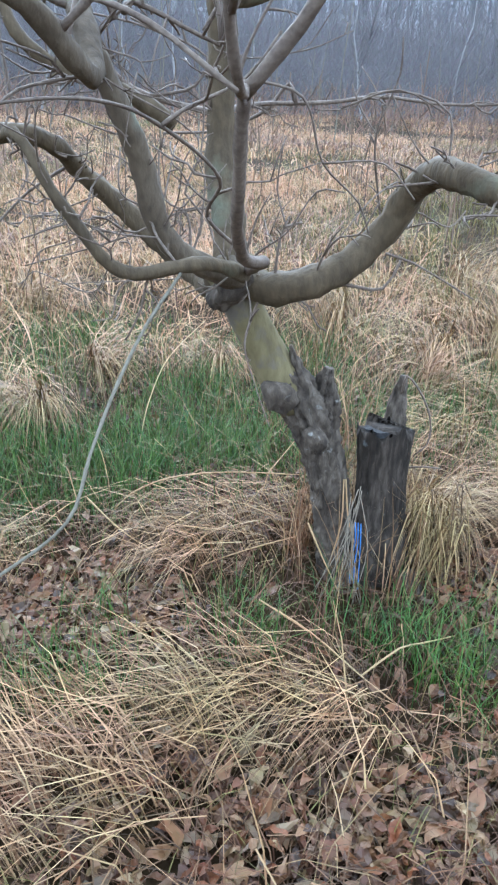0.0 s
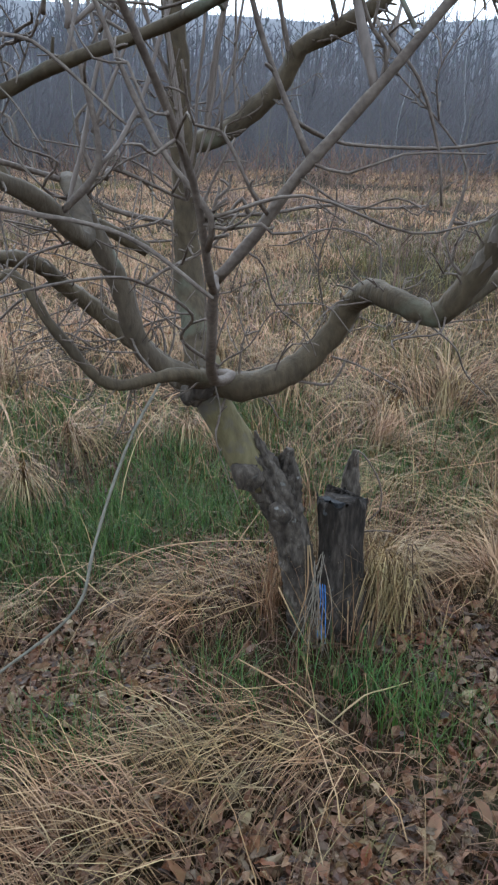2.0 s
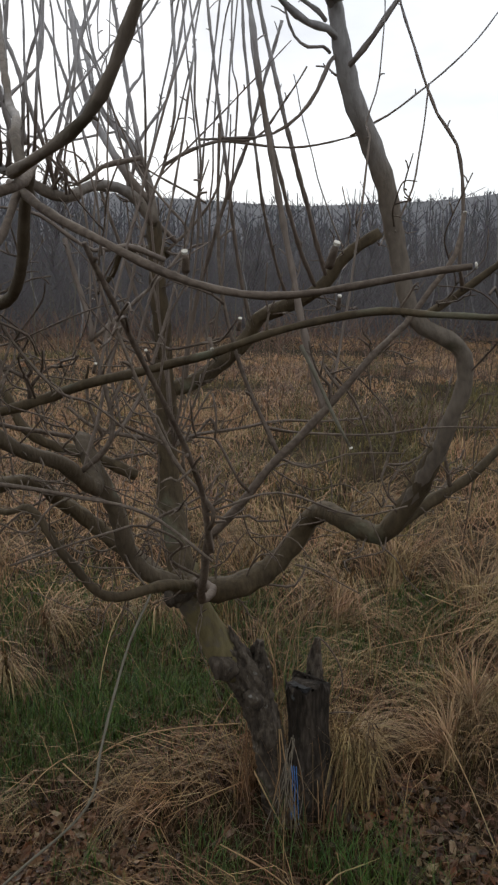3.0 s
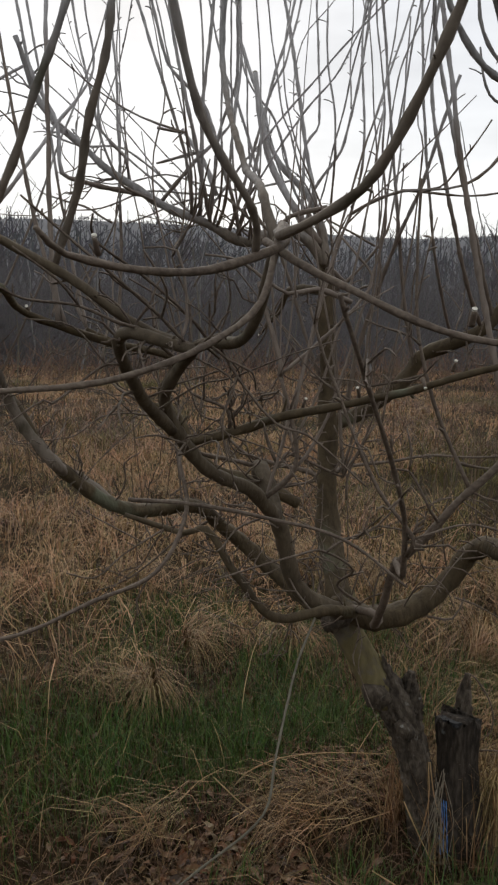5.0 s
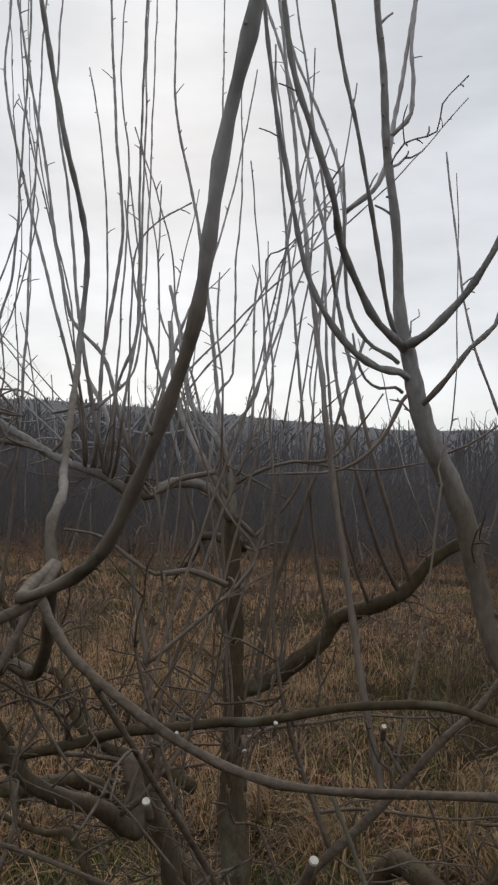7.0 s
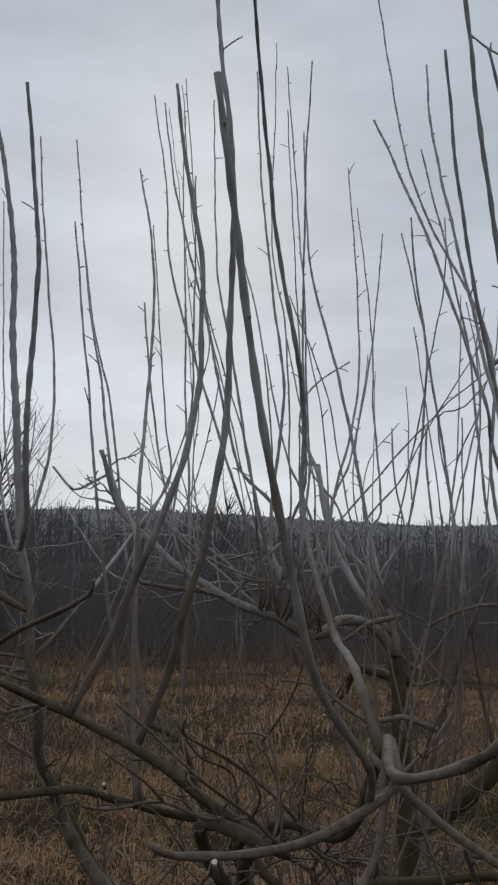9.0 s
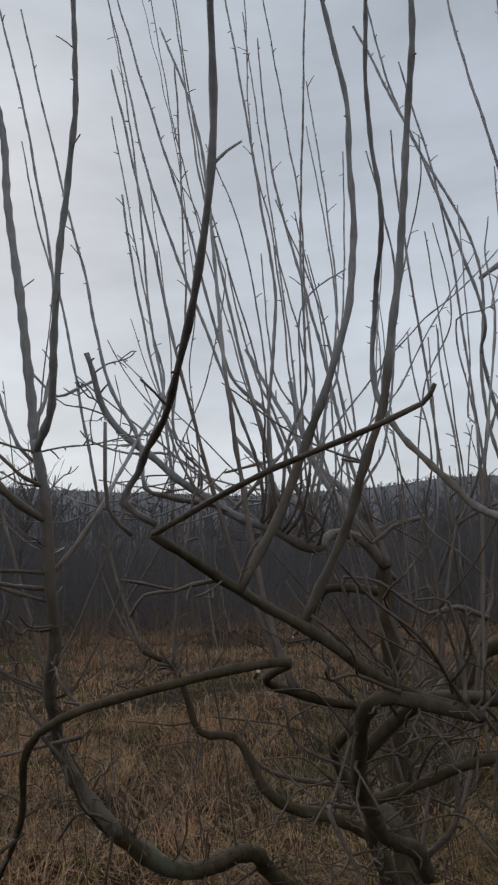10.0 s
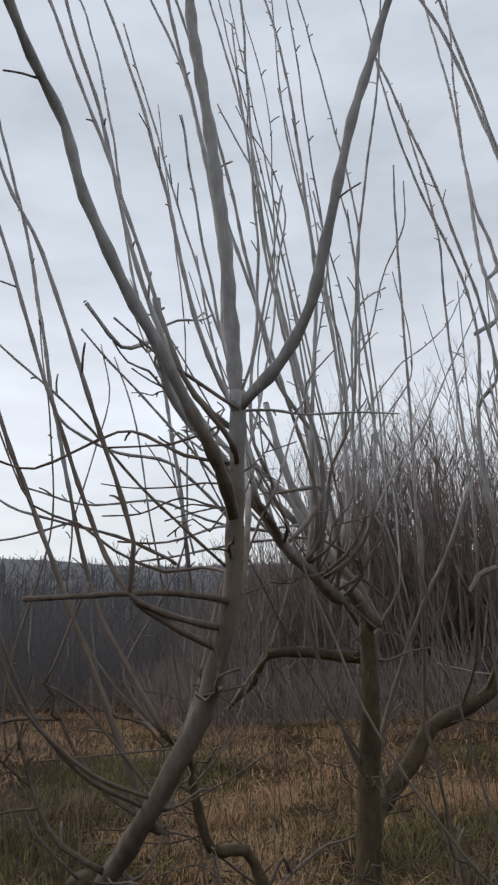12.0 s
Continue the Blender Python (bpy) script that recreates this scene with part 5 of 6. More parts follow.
limb("branch", (0.0027, 0.0016), [(0.611, 1.703, 1.130), (0.605, 1.668, 1.157), (0.580, 1.668, 1.213)], TWIG_BARK, sides=7)
limb("branch", (0.0055, 0.0030), [(-0.211, 1.689, 1.354), (-0.317, 1.572, 1.396), (-0.375, 1.449, 1.418), (-0.336, 1.335, 1.308), (-0.374, 1.213, 1.201), (-0.470, 1.097, 1.172), (-0.558, 0.980, 1.148), (-0.662, 0.867, 1.147), (-0.767, 0.754, 1.144)], TWIG_BARK, sides=8, twig_count=6)
limb("branch", (0.0095, 0.0060), [(0.586, 1.517, 1.653), (0.699, 1.474, 1.738), (0.801, 1.434, 1.834), (0.886, 1.399, 1.948)], BARK, sides=8, twig_count=6)
limb("branch", (0.0130, 0.0060), [(-0.050, 2.070, 1.920), (-0.070, 2.130, 2.050), (-0.130, 2.220, 2.170), (-0.230, 2.280, 2.290), (-0.300, 2.450, 2.510), (-0.400, 2.610, 2.780)], STEM_BARK, sides=8, twig_count=6)
limb("hanging_cane", (0.0033, 0.0024), [(-0.047, 1.766, 0.912), (-0.086, 1.626, 0.844), (-0.107, 1.492, 0.780), (-0.125, 1.372, 0.697), (-0.143, 1.289, 0.615), (-0.278, 1.231, 0.511), (-0.450, 1.200, 0.360), (-0.700, 1.120, 0.170), (-0.950, 1.050, 0.030)], DEAD_BARK, "bleached cane hanging to the ground", sides=7)
limb("dead_twig", (0.0026, 0.002), [(0.244, 0.748, 1.631), (0.266, 0.739, 1.587), (0.286, 0.723, 1.544), (0.304, 0.710, 1.510)], DEAD_BARK, "pale dead twig", cut=True, sides=6)
for foot, way in (((-0.072, 1.088, 1.568), (0.3, -0.5, 0.8)), ((0.029, 1.025, 1.594), (-0.2, -0.6, 0.8)), ((0.127, 0.945, 1.632), (0.2, -0.6, -0.7)), ((0.170, 0.912, 1.646), (0.1, -0.5, 0.8)), ((0.300, 0.812, 1.677), (0.0, -0.6, 0.8)), ((0.115, 0.447, 1.706), (0.0, -0.6, 0.7)), ((0.226, 0.373, 1.706), (0.2, -0.5, 0.8)), ((0.676, 1.794, 1.198), (0.2, -0.8, 0.6)), ((-0.558, 0.994, 1.730), (0.2, -0.8, 0.5)), ((-0.257, 0.445, 1.771), (0.0, -0.6, 0.8))):
    foot, way = Vector(foot), Vector(way)
    limb("pruned_spur", (0.0035, 0.0026), [foot, foot + way * 0.010, foot + way * 0.018], TWIG_BARK, cut=True, sides=7)



# ---- the blackened stump beside it ----
stump = tagged(new("tree_stump"), "blackened cut stump of a second stem beside the trunk", "stump")
STUMP_FOOT, STUMP_TOP = Vector((0.455, 2.12, -0.05)), Vector((0.435, 2.15, 0.445))
bm = bmesh.new()
rings = []
for i in range(84):
    t = i / 83
    q = STUMP_FOOT.lerp(STUMP_TOP, t)
    ring = []
    for s in range(72):
        a = 2 * math.pi * s / 72
        way = Vector((math.cos(a), math.sin(a), 0))
        r = 0.074 + 0.035 * (1 - t) ** 3 + 0.006 * math.sin(t * 7)
        r *= 1 + 0.09 * noise.noise(Vector((way.x * 1.6, way.y * 1.6, t * 1.5))) - 0.07 * max(0.0, 1 - 4 * abs(noise.noise(Vector((way.x * 4.2, way.y * 4.2, t * 2.2 + 5))))) + 0.035 * noise.noise(Vector((way.x * 11, way.y * 11, t * 16))) + 0.05 * noise.noise(Vector((way.x * 3.5, way.y * 3.5, t * 6 + 2)))
        up = 0.045 * noise.noise(Vector((way.x * 3, way.y * 3, 9.0))) * smooth01((t - 0.7) / 0.3) - 0.26 * r * way.y * smooth01((t - 0.75) / 0.25)
        ring.append(bm.verts.new(q + way * r + Vector((0, 0, up))))
    rings.append(ring)
for a, b in zip(rings, rings[1:]):
    for s in range(72):
        bm.faces.new((a[s], a[(s + 1) % 72], b[(s + 1) % 72], b[s]))
bm.faces.new(rings[0][::-1])
bm.faces.new(rings[-1])
part("body", bm, STUMP_WOOD, stump)
bm = bmesh.new()
low, high = [], []
for s in range(30):
    a = 2 * math.pi * s / 30
    way = Vector((math.cos(a), math.sin(a), 0))
    r = 0.058 * (1 + 0.16 * noise.noise(way * 2.2))
    low.append(bm.verts.new(STUMP_TOP + way * r * 1.03 + Vector((0, 0, -0.012 - 0.26 * r * way.y))))
    high.append(bm.verts.new(STUMP_TOP + way * r + Vector((0, 0, 0.004 + 0.006 * noise.noise(way * 4) - 0.26 * r * way.y))))
for s in range(30):
    bm.faces.new((low[s], low[(s + 1) % 30], high[(s + 1) % 30], high[s]))
middle = bm.verts.new(STUMP_TOP + Vector((0.005, 0, 0.001)))
for s in range(30):
    bm.faces.new((high[s], high[(s + 1) % 30], middle))
part("cut_face", bm, STUMP_CUT, stump, "grey weathered saw cut", False)
bm = bmesh.new()
tube(bm, [(0.46, 2.235, 0.10), (0.463, 2.245, 0.33), (0.468, 2.25, 0.47), (0.478, 2.255, 0.565)], 0.056, 0.012, 18, 0.012, 0.22, rng=chance, cracks=0.35)
part("splinter", bm, OLD_BARK, stump, "grey jagged splinter of old wood")
for k in range(4):
    a = 0.4 + 1.7 * k
    bm = bmesh.new()
    foot = STUMP_FOOT + Vector((math.cos(a) * 0.09, math.sin(a) * 0.09, 0.12))
    tube(bm, [foot, foot + Vector((math.cos(a) * 0.05, math.sin(a) * 0.05, -0.05)), foot + Vector((math.cos(a) * 0.11, math.sin(a) * 0.11, -0.11))], 0.034, 0.018, 8, 0.03, 0.2, rng=chance)
    part("root", bm, OLD_BARK, stump)

twine = tagged(new("twine"), "frayed blue baler twine caught between trunk and stump", "twine")
for k in range(3):
    bm = bmesh.new()
    x = 0.370 + 0.007 * k
    tube(bm, [(x, 2.005 - 0.004 * k, 0.245), (x + 0.004, 1.99, 0.19), (x - 0.004 + 0.005 * k, 1.975, 0.13), (x + 0.004 * k, 1.96, 0.085 - 0.008 * k)], 0.0016, 0.0012, 5, 0.02, 0.1, rng=chance)
    part("strand", bm, BLUE, twine)


wisp = bmesh.new()
for k in range(15):
    side = chance.uniform(-1, 1)
    top = Vector((0.366 + 0.016 * chance.uniform(-1, 1), 2.015, 0.20 + 0.15 * chance.random()))
    foot = Vector((0.345 + 0.080 * side, 1.965 - 0.06 * chance.random(), 0.01 + 0.05 * chance.random()))
    tube(wisp, [top, top.lerp(foot, 0.45) + Vector((-0.016 * side + chance.gauss(0, 0.010), -0.014, 0.02)), foot], 0.0013, 0.0009, 4, 0.04, 0.05, rng=chance)
tagged(part("hay_wisp", wisp, PALE_STRAW), "wisp of pale straw hanging between trunk and stump", "straw", kind="stuff")
drape = bmesh.new()
for k in range(60):
    x, y = chance.uniform(0.535, 0.66), chance.uniform(2.06, 2.24)
    top = Vector((x, y, chance.uniform(0.10, 0.33)))
    foot = Vector((x + chance.gauss(-0.02, 0.04), y - chance.uniform(0.04, 0.16), 0.015))
    tube(drape, [top + Vector((0.03, 0.05, -0.05)), top, top.lerp(foot, 0.5) + Vector((0, -0.02, 0.03)), foot], 0.0018, 0.0011, 4, 0.05, 0.05, rng=chance)
tagged(part("hay_drape", drape, STRAW), "brown straw drooping down beside the blackened stump", "straw", kind="stuff")
for knots in ([(0.475, 2.235, 0.52), (0.482, 2.225, 0.575), (0.528, 2.21, 0.525), (0.556, 2.20, 0.460), (0.554, 2.19, 0.395), (0.520, 2.18, 0.365)], [(0.505, 2.13, 0.352), (0.54, 2.12, 0.362), (0.585, 2.11, 0.366)]):
    bm = bmesh.new()
    tube(bm, knots, 0.0032, 0.0017, 6, 0.02, 0.1, 0.2, chance)
    part("sucker", bm, TWIG_BARK, stump, "thin dark crooked sucker twig")


# ---- long single stalks and the hanging cane ----
def stalk(points, r=0.0022, mat=STRAW, label="long pale dry grass stalk lying over the grass"):
    bm = bmesh.new()
    tube(bm, points, r, r * 0.6, 5, 0.04, 0.05, 0.25, chance)
    return tagged(part("dry_stalk", bm, mat), label, "grass stalk", "dry grass stalks")


stalk([(-0.339, 2.239, 0.070), (-0.282, 2.263, 0.130), (-0.162, 2.272, 0.190), (0.003, 2.296, 0.210), (0.218, 2.356, 0.190)])
stalk([(-0.393, 2.180, 0.150), (-0.287, 2.091, 0.120), (-0.216, 2.062, 0.090), (-0.061, 1.994, 0.060)])
stalk([(-0.038, 1.997, 0.070), (0.086, 2.037, 0.110), (0.219, 2.095, 0.130)])
stalk([(0.144, 1.767, 0.150), (0.269, 1.689, 0.130), (0.396, 1.580, 0.100), (0.512, 1.501, 0.070)])
stalk([(-0.115, 1.304, 0.090), (-0.040, 1.225, 0.080), (0.031, 1.138, 0.080)])
stalk([(0.384, 1.595, 0.100), (0.469, 1.662, 0.130), (0.521, 1.687, 0.130), (0.609, 1.762, 0.100)])
stalk([(-0.364, 2.738, 0.080), (-0.364, 2.889, 0.170), (-0.345, 3.163, 0.250), (-0.264, 3.659, 0.280)])
stalk([(0.440, 2.269, 0.590), (0.476, 2.270, 0.600), (0.515, 2.283, 0.590)])
stalk([(-0.519, 2.089, 0.080), (-0.455, 2.205, 0.110), (-0.378, 2.352, 0.090)])
stalk([(0.249, 1.970, 0.250), (0.299, 1.948, 0.150), (0.349, 1.932, 0.060)])
stalk([(0.334, 2.074, 0.330), (0.337, 2.046, 0.210), (0.310, 2.034, 0.070)])
stalk([(0.339, 2.075, 0.330), (0.359, 2.049, 0.210), (0.407, 2.047, 0.090)])
stalk([(0.746, 3.031, 0.130), (0.895, 3.039, 0.170), (1.139, 3.119, 0.180), (1.436, 3.313, 0.150)])
stalk([(0.931, 2.247, 0.210), (0.959, 2.038, 0.150), (0.978, 1.755, 0.060)])
stalk([(1.134, 3.266, 0.330), (1.213, 3.073, 0.350), (1.348, 3.078, 0.310)])


# ---- grass, straw and fallen leaves round the tree ----
rng = random.Random(5)
GREEN_SPOTS = ((0.63, 1.74, 0.13), (0.67, 1.57, 0.10), (-0.31, 1.52, 0.10), (-0.24, 1.71, 0.09), (-0.10, 1.47, 0.07), (0.48, 1.74, 0.07), (-0.44, 2.62, 0.28), (-0.20, 2.75, 0.35), (0.05, 2.71, 0.29), (-0.48, 2.31, 0.15), (0.14, 1.74, 0.13), (0.41, 1.82, 0.12), (0.64, 1.73, 0.12), (-0.24, 1.48, 0.11), (-1.04, 3.28, 0.26), (-0.31, 2.52, 0.21), (0.55, 2.79, 0.11), (-0.75, 2.6, 0.25), (-1.3, 2.5, 0.35), (0.9, 3.5, 0.25), (0.70, 3.25, 0.28), (1.0, 2.85, 0.25), (0.5, 3.0, 0.22), (1.35, 3.7, 0.35), (-0.2, 3.3, 0.32), (0.2, 3.9, 0.35), (-0.9, 3.9, 0.4), (-0.9, 2.4, 0.30), (-0.72, 2.2, 0.22), (-1.2, 2.0, 0.3))
LEAF_SPOTS = ((-0.35, 1.82, 0.24), (-0.38, 1.68, 0.14), (-0.14, 1.78, 0.14), (0.40, 1.25, 0.18), (0.59, 1.33, 0.10), (0.18, 1.22, 0.09), (0.71, 2.10, 0.15), (0.06, 2.39, 0.17), (0.03, 1.32, 0.07), (-0.09, 1.16, 0.06), (0.30, 1.61, 0.07), (0.9, 1.7, 0.25), (0.5, 1.05, 0.2), (0.1, 1.0, 0.2))
LYING_SPOTS = ((0.11, 2.27, 0.19), (-0.07, 2.12, 0.15), (0.14, 1.49, 0.15), (0.30, 1.56, 0.09), (-0.02, 1.42, 0.11), (-0.18, 1.27, 0.12), (-0.18, 1.15, 0.11), (-0.0, 1.21, 0.10), (0.38, 1.43, 0.10), (-0.53, 2.02, 0.14), (0.63, 2.41, 0.17), (0.78, 3.02, 0.26), (-0.84, 2.95, 0.18), (1.2, 2.6, 0.3), (-0.4, 1.0, 0.2))
TRUNKS = ((0.34, 2.10, 0.085), (0.45, 2.12, 0.105))


def free(x, y):
    return all(math.hypot(x - a, y - b) > c for a, b, c in TRUNKS)


def inside(x, y, spots, size=0.8):
    return any(math.hypot(x - a, y - b) < c * size for a, b, c in spots)


def thinned(places, spots, keep):
    """Fewer of the places inside the spots."""
    return [(x, y) for x, y in places if not inside(x, y, spots) or rng.random() < keep]


def scatter(spots, count):
    """Places round the spots, thick in the middle."""
    weights = [s[2] ** 2 for s in spots]
    for x, y, r in rng.choices(spots, weights, k=count):
        a, b = rng.gauss(x, r * 0.62), rng.gauss(y, r * 0.62)
        if free(a, b):
            yield a, b


def field_places(count, near, far, left=-75, right=75):
    """Places ahead of the viewer's ground, even over the area."""
    for _ in range(count):
        r = math.sqrt(rng.uniform(near * near, far * far))
        a = radians(rng.uniform(left, right))
        x, y = -r * math.sin(a), r * math.cos(a) + 0.4
        if free(x, y):
            yield x, y


def clumped(places, size, keep=0.2):
    """Places gathered into clumps, with thin ground between."""
    return [(x, y) for x, y in places if noise.noise(Vector((x * size, y * size, 5.0))) > rng.uniform(-0.35, 0.25) or rng.random() < keep]


def turf(name, mat, label, places, height, width, bend, way=None, lift=0.0, category="grass"):
    verts, faces = [], []
    for x, y in places:
        a = rng.uniform(0, 2 * math.pi)
        d = Vector((math.cos(a), math.sin(a), 0))
        if way:
            turn = 1.1 * noise.noise(Vector((x * 1.7, y * 1.7, 2.0)))
            drift_ = Vector((way[0] * math.cos(turn) - way[1] * math.sin(turn), way[0] * math.sin(turn) + way[1] * math.cos(turn), 0))
            d = (d * way[2] + drift_).normalized()
        blade(verts, faces, Vector((x, y, land(x, y) - 0.004 + rng.uniform(0, lift))), d, rng.uniform(*height), rng.uniform(*width), rng.uniform(*bend), rng)
    return sheet(name, verts, faces, mat, label, category)


turf("thatch", DULL_STRAW, "flattened brown thatch of dead grass", thinned(field_places(20000, 0.5, 3.6), GREEN_SPOTS + LEAF_SPOTS, 0.75) + list(field_places(9000, 3.6, 8.0)), (0.07, 0.22), (0.0025, 0.0045), (1.1, 1.65), lift=0.02)
turf("lying_straw", STRAW, "swept swathes of pale lying straw", thinned(scatter(LYING_SPOTS, 3300), GREEN_SPOTS + LEAF_SPOTS, 0.4), (0.12, 0.36), (0.002, 0.0048), (1.28, 1.62), (-0.85, -0.15, 0.6), 0.05)
turf("loose_straw", STRAW, "loose straws leaning over the grass", list(field_places(900, 0.5, 3.4)) + list(field_places(1500, 3.4, 8.0)), (0.14, 0.42), (0.0025, 0.0055), (0.5, 1.5))
turf("green_grass", GREEN, "fresh green tufts of winter grass", scatter(GREEN_SPOTS, 14000), (0.05, 0.22), (0.0025, 0.0048), (0.1, 0.8))
turf("olive_grass", OLIVE, "thin olive-green grass among the thatch", list(field_places(7000, 0.6, 4.0)) + list(field_places(5000, 4.0, 9.0)), (0.05, 0.15), (0.0025, 0.0045), (0.2, 1.2))
turf("rough_grass", DULL_STRAW, "flattened dead grass of the orchard floor", list(field_places(9000, 0.0, 7.0, 60, 300)), (0.08, 0.26), (0.003, 0.006), (0.9, 1.6), lift=0.02)
turf("orchard_grass", OLIVE, "thin olive-green grass of the orchard floor", list(field_places(5000, 0.0, 7.0, 60, 300)), (0.05, 0.16), (0.003, 0.005), (0.2, 1.2))
skirt = []
for a, b, c in TRUNKS:
    for _ in range(430):
        t = rng.uniform(0, 2 * math.pi)
        skirt.append((a + math.cos(t) * (c + rng.uniform(0.012, 0.07)), b + math.sin(t) * (c + rng.uniform(0.012, 0.07))))
turf("straw_skirt", STRAW, "straw standing round the foot of trunk and stump", [p for p in skirt if free(*p) and (p[1] > 2.09 or rng.random() < 0.12)], (0.14, 0.42), (0.0025, 0.005), (0.1, 0.8))


crumple = random.Random(23)


def leaf(verts, faces, at, size, turn, tip, curl):
    """A dry lobed leaf, folded along its rib and curled."""
    k = len(verts)
    frame_ = Euler((tip[0], tip[1], turn)).to_matrix()
    outline = ((0.0, 0.015), (0.14, 0.11), (0.34, 0.20), (0.55, 0.215), (0.75, 0.15), (0.9, 0.07), (1.0, 0.008))
    for t, w in outline:
        drop = -curl * (t - 0.5) ** 2 * 1.6 + crumple.gauss(0, 0.035)
        w *= crumple.uniform(0.65, 1.2)
        for side in (-1, 0, 1):
            p = Vector((t - 0.5, side * w + crumple.gauss(0, 0.02), drop + crumple.gauss(0, 0.03) + abs(side) * w * (0.55 - 1.3 * curl * t)))
            verts.append(tuple(at + frame_ @ (p * size)))
    for i in range(len(outline) - 1):
        j = k + 3 * i
        faces.append((j, j + 1, j + 4, j + 3))
        faces.append((j + 1, j + 2, j + 5, j + 4))


def leaf_at(verts, faces, x, y, size):
    leaf(verts, faces, Vector((x, y, land(x, y) + rng.uniform(0.008, 0.05))), size, rng.uniform(0, 6.3), (rng.gauss(0, 0.5), rng.gauss(0, 0.45)), rng.uniform(-0.5, 1.5))


verts, faces = [], []
for x, y in list(scatter(LEAF_SPOTS, 3600)) + list(field_places(2600, 0.6, 4.0)) + list(field_places(500, 4, 7)):
    leaf_at(verts, faces, x, y, rng.uniform(0.025, 0.062))
sheet("leaf_litter", verts, faces, LEAF, "curled brown fallen leaves strewn in the grass", "leaves")
for x, y, size in ((0.28, 1.30, 0.11), (0.38, 1.27, 0.10), (0.50, 1.24, 0.12), (0.58, 1.30, 0.11), (0.62, 1.40, 0.12), (0.70, 1.36, 0.10), (0.44, 1.34, 0.09), (0.23, 1.60, 0.085), (0.20, 1.22, 0.12), (0.05, 1.17, 0.11), (-0.10, 1.90, 0.075), (-0.40, 1.70, 0.09), (-0.30, 1.78, 0.08), (-0.47, 1.86, 0.085), (0.52, 1.42, 0.085), (0.74, 1.50, 0.09), (0.12, 1.30, 0.09), (0.34, 1.18, 0.10), (0.66, 1.24, 0.11), (-0.22, 1.20, 0.10)):
    verts, faces = [], []
    leaf(verts, faces, Vector((x, y, land(x, y) + 0.045)), size * 0.68, rng.uniform(0, 6.3), (rng.gauss(0, 0.35), rng.gauss(0, 0.35)), rng.uniform(0.0, 0.7))
    me = bpy.data.meshes.new("fallen_leaf")
    me.from_pydata(verts, [], faces)
    me.materials.append(LEAF)
    me.polygons.foreach_set("use_smooth", [True] * len(me.polygons))
    tagged(new("fallen_leaf", me), "large dry brown curled leaf lying in the grass", "leaf", "fallen leaves")


# ---- tall dead grass and weeds in the field behind ----
def tussocks(name, mat, label, places, blades, height, width, spread, lean, droop):
    verts, faces = [], []
    for x, y in places:
        a0 = rng.uniform(0, 6.3)
        size = rng.uniform(0.7, 1.15)
        for _ in range(blades):
            a = rng.uniform(0, 6.3)
            q = Vector((x + math.cos(a) * rng.uniform(0, spread), y + math.sin(a) * rng.uniform(0, spread), 0))
            q.z = land(q.x, q.y) - 0.01
            d = Vector((math.cos(a) + 0.6 * math.cos(a0), math.sin(a) + 0.6 * math.sin(a0), 0)).normalized()
            blade(verts, faces, q, d, rng.uniform(*height) * size, rng.uniform(*width), rng.uniform(lean, droop), rng)
    return sheet(name, verts, faces, mat, label, "tall grass")


NEAR_TUSSOCKS = ((0.30, 3.15), (0.62, 3.7), (0.15, 3.6), (-0.35, 3.7), (-0.75, 3.6), (0.95, 3.35), (0.42, 2.75), (1.15, 3.0), (1.3, 3.5), (-1.4, 3.7), (1.20, 4.4), (1.45, 4.7), (1.8, 4.9), (2.0, 4.1), (1.0, 4.9), (0.55, 4.4), (0.35, 4.0), (0.62, 3.3), (0.9, 5.6), (2.6, 4.8), (1.02, 2.42), (1.25, 2.6), (-1.05, 3.0), (-1.35, 2.75), (2.3, 5.6), (0.1, 5.2), (-0.5, 5.0), (3.2, 5.2), (-2.0, 4.4))
tussocks("straw_tussock", STRAW, "drooping tussocks of long pale dead grass", NEAR_TUSSOCKS, 60, (0.20, 0.52), (0.0028, 0.0055), 0.20, 0.4, 1.5)
for x, y, tall in ((1.15, 4.0, 0.62), (0.85, 3.75, 0.52), (1.5, 3.6, 0.60), (1.68, 3.2, 0.66), (0.40, 4.5, 0.55), (0.95, 2.25, 0.34), (1.12, 2.5, 0.36), (-0.76, 3.5, 0.34), (-0.80, 2.95, 0.30), (1.13, 5.3, 0.62), (0.72, 3.35, 0.40), (2.1, 4.2, 0.66), (-1.3, 4.2, 0.48), (-0.1, 4.8, 0.50), (0.62, 2.35, 0.30), (-0.2, 3.7, 0.32)):
    verts, faces = [], []
    lean_ = rng.uniform(0, 6.3)
    for _ in range(190):
        a = rng.uniform(0, 6.3)
        out = Vector((math.cos(a) + 1.1 * math.cos(lean_), math.sin(a) + 1.1 * math.sin(lean_), 0)).normalized()
        foot = Vector((x, y, land(x, y))) + out * rng.uniform(-0.15, 0.38) * tall + Vector((0, 0, rng.uniform(-0.02, 0.30) * tall))
        blade(verts, faces, foot, out, tall * rng.uniform(0.55, 1.25), rng.uniform(0.0025, 0.006), rng.uniform(1.1, 2.5), rng, 5)
    sheet("grass_tussock", verts, faces, STRAW, "mop of long pale drooping dead grass", "grass tussock", "").data.update()
def damp(x, y):
    """How green the field is at a place, from about -1 to 1."""
    return 1.2 * noise.noise(Vector((x * 0.22, y * 0.20, 3.0))) + 0.75 * math.exp(-((x - 5.2) ** 2 + (y - 6.4) ** 2) / 7.0) + 0.18 * math.exp(-((x + 0.6) ** 2 + (y - 6.0) ** 2) / 4.0)


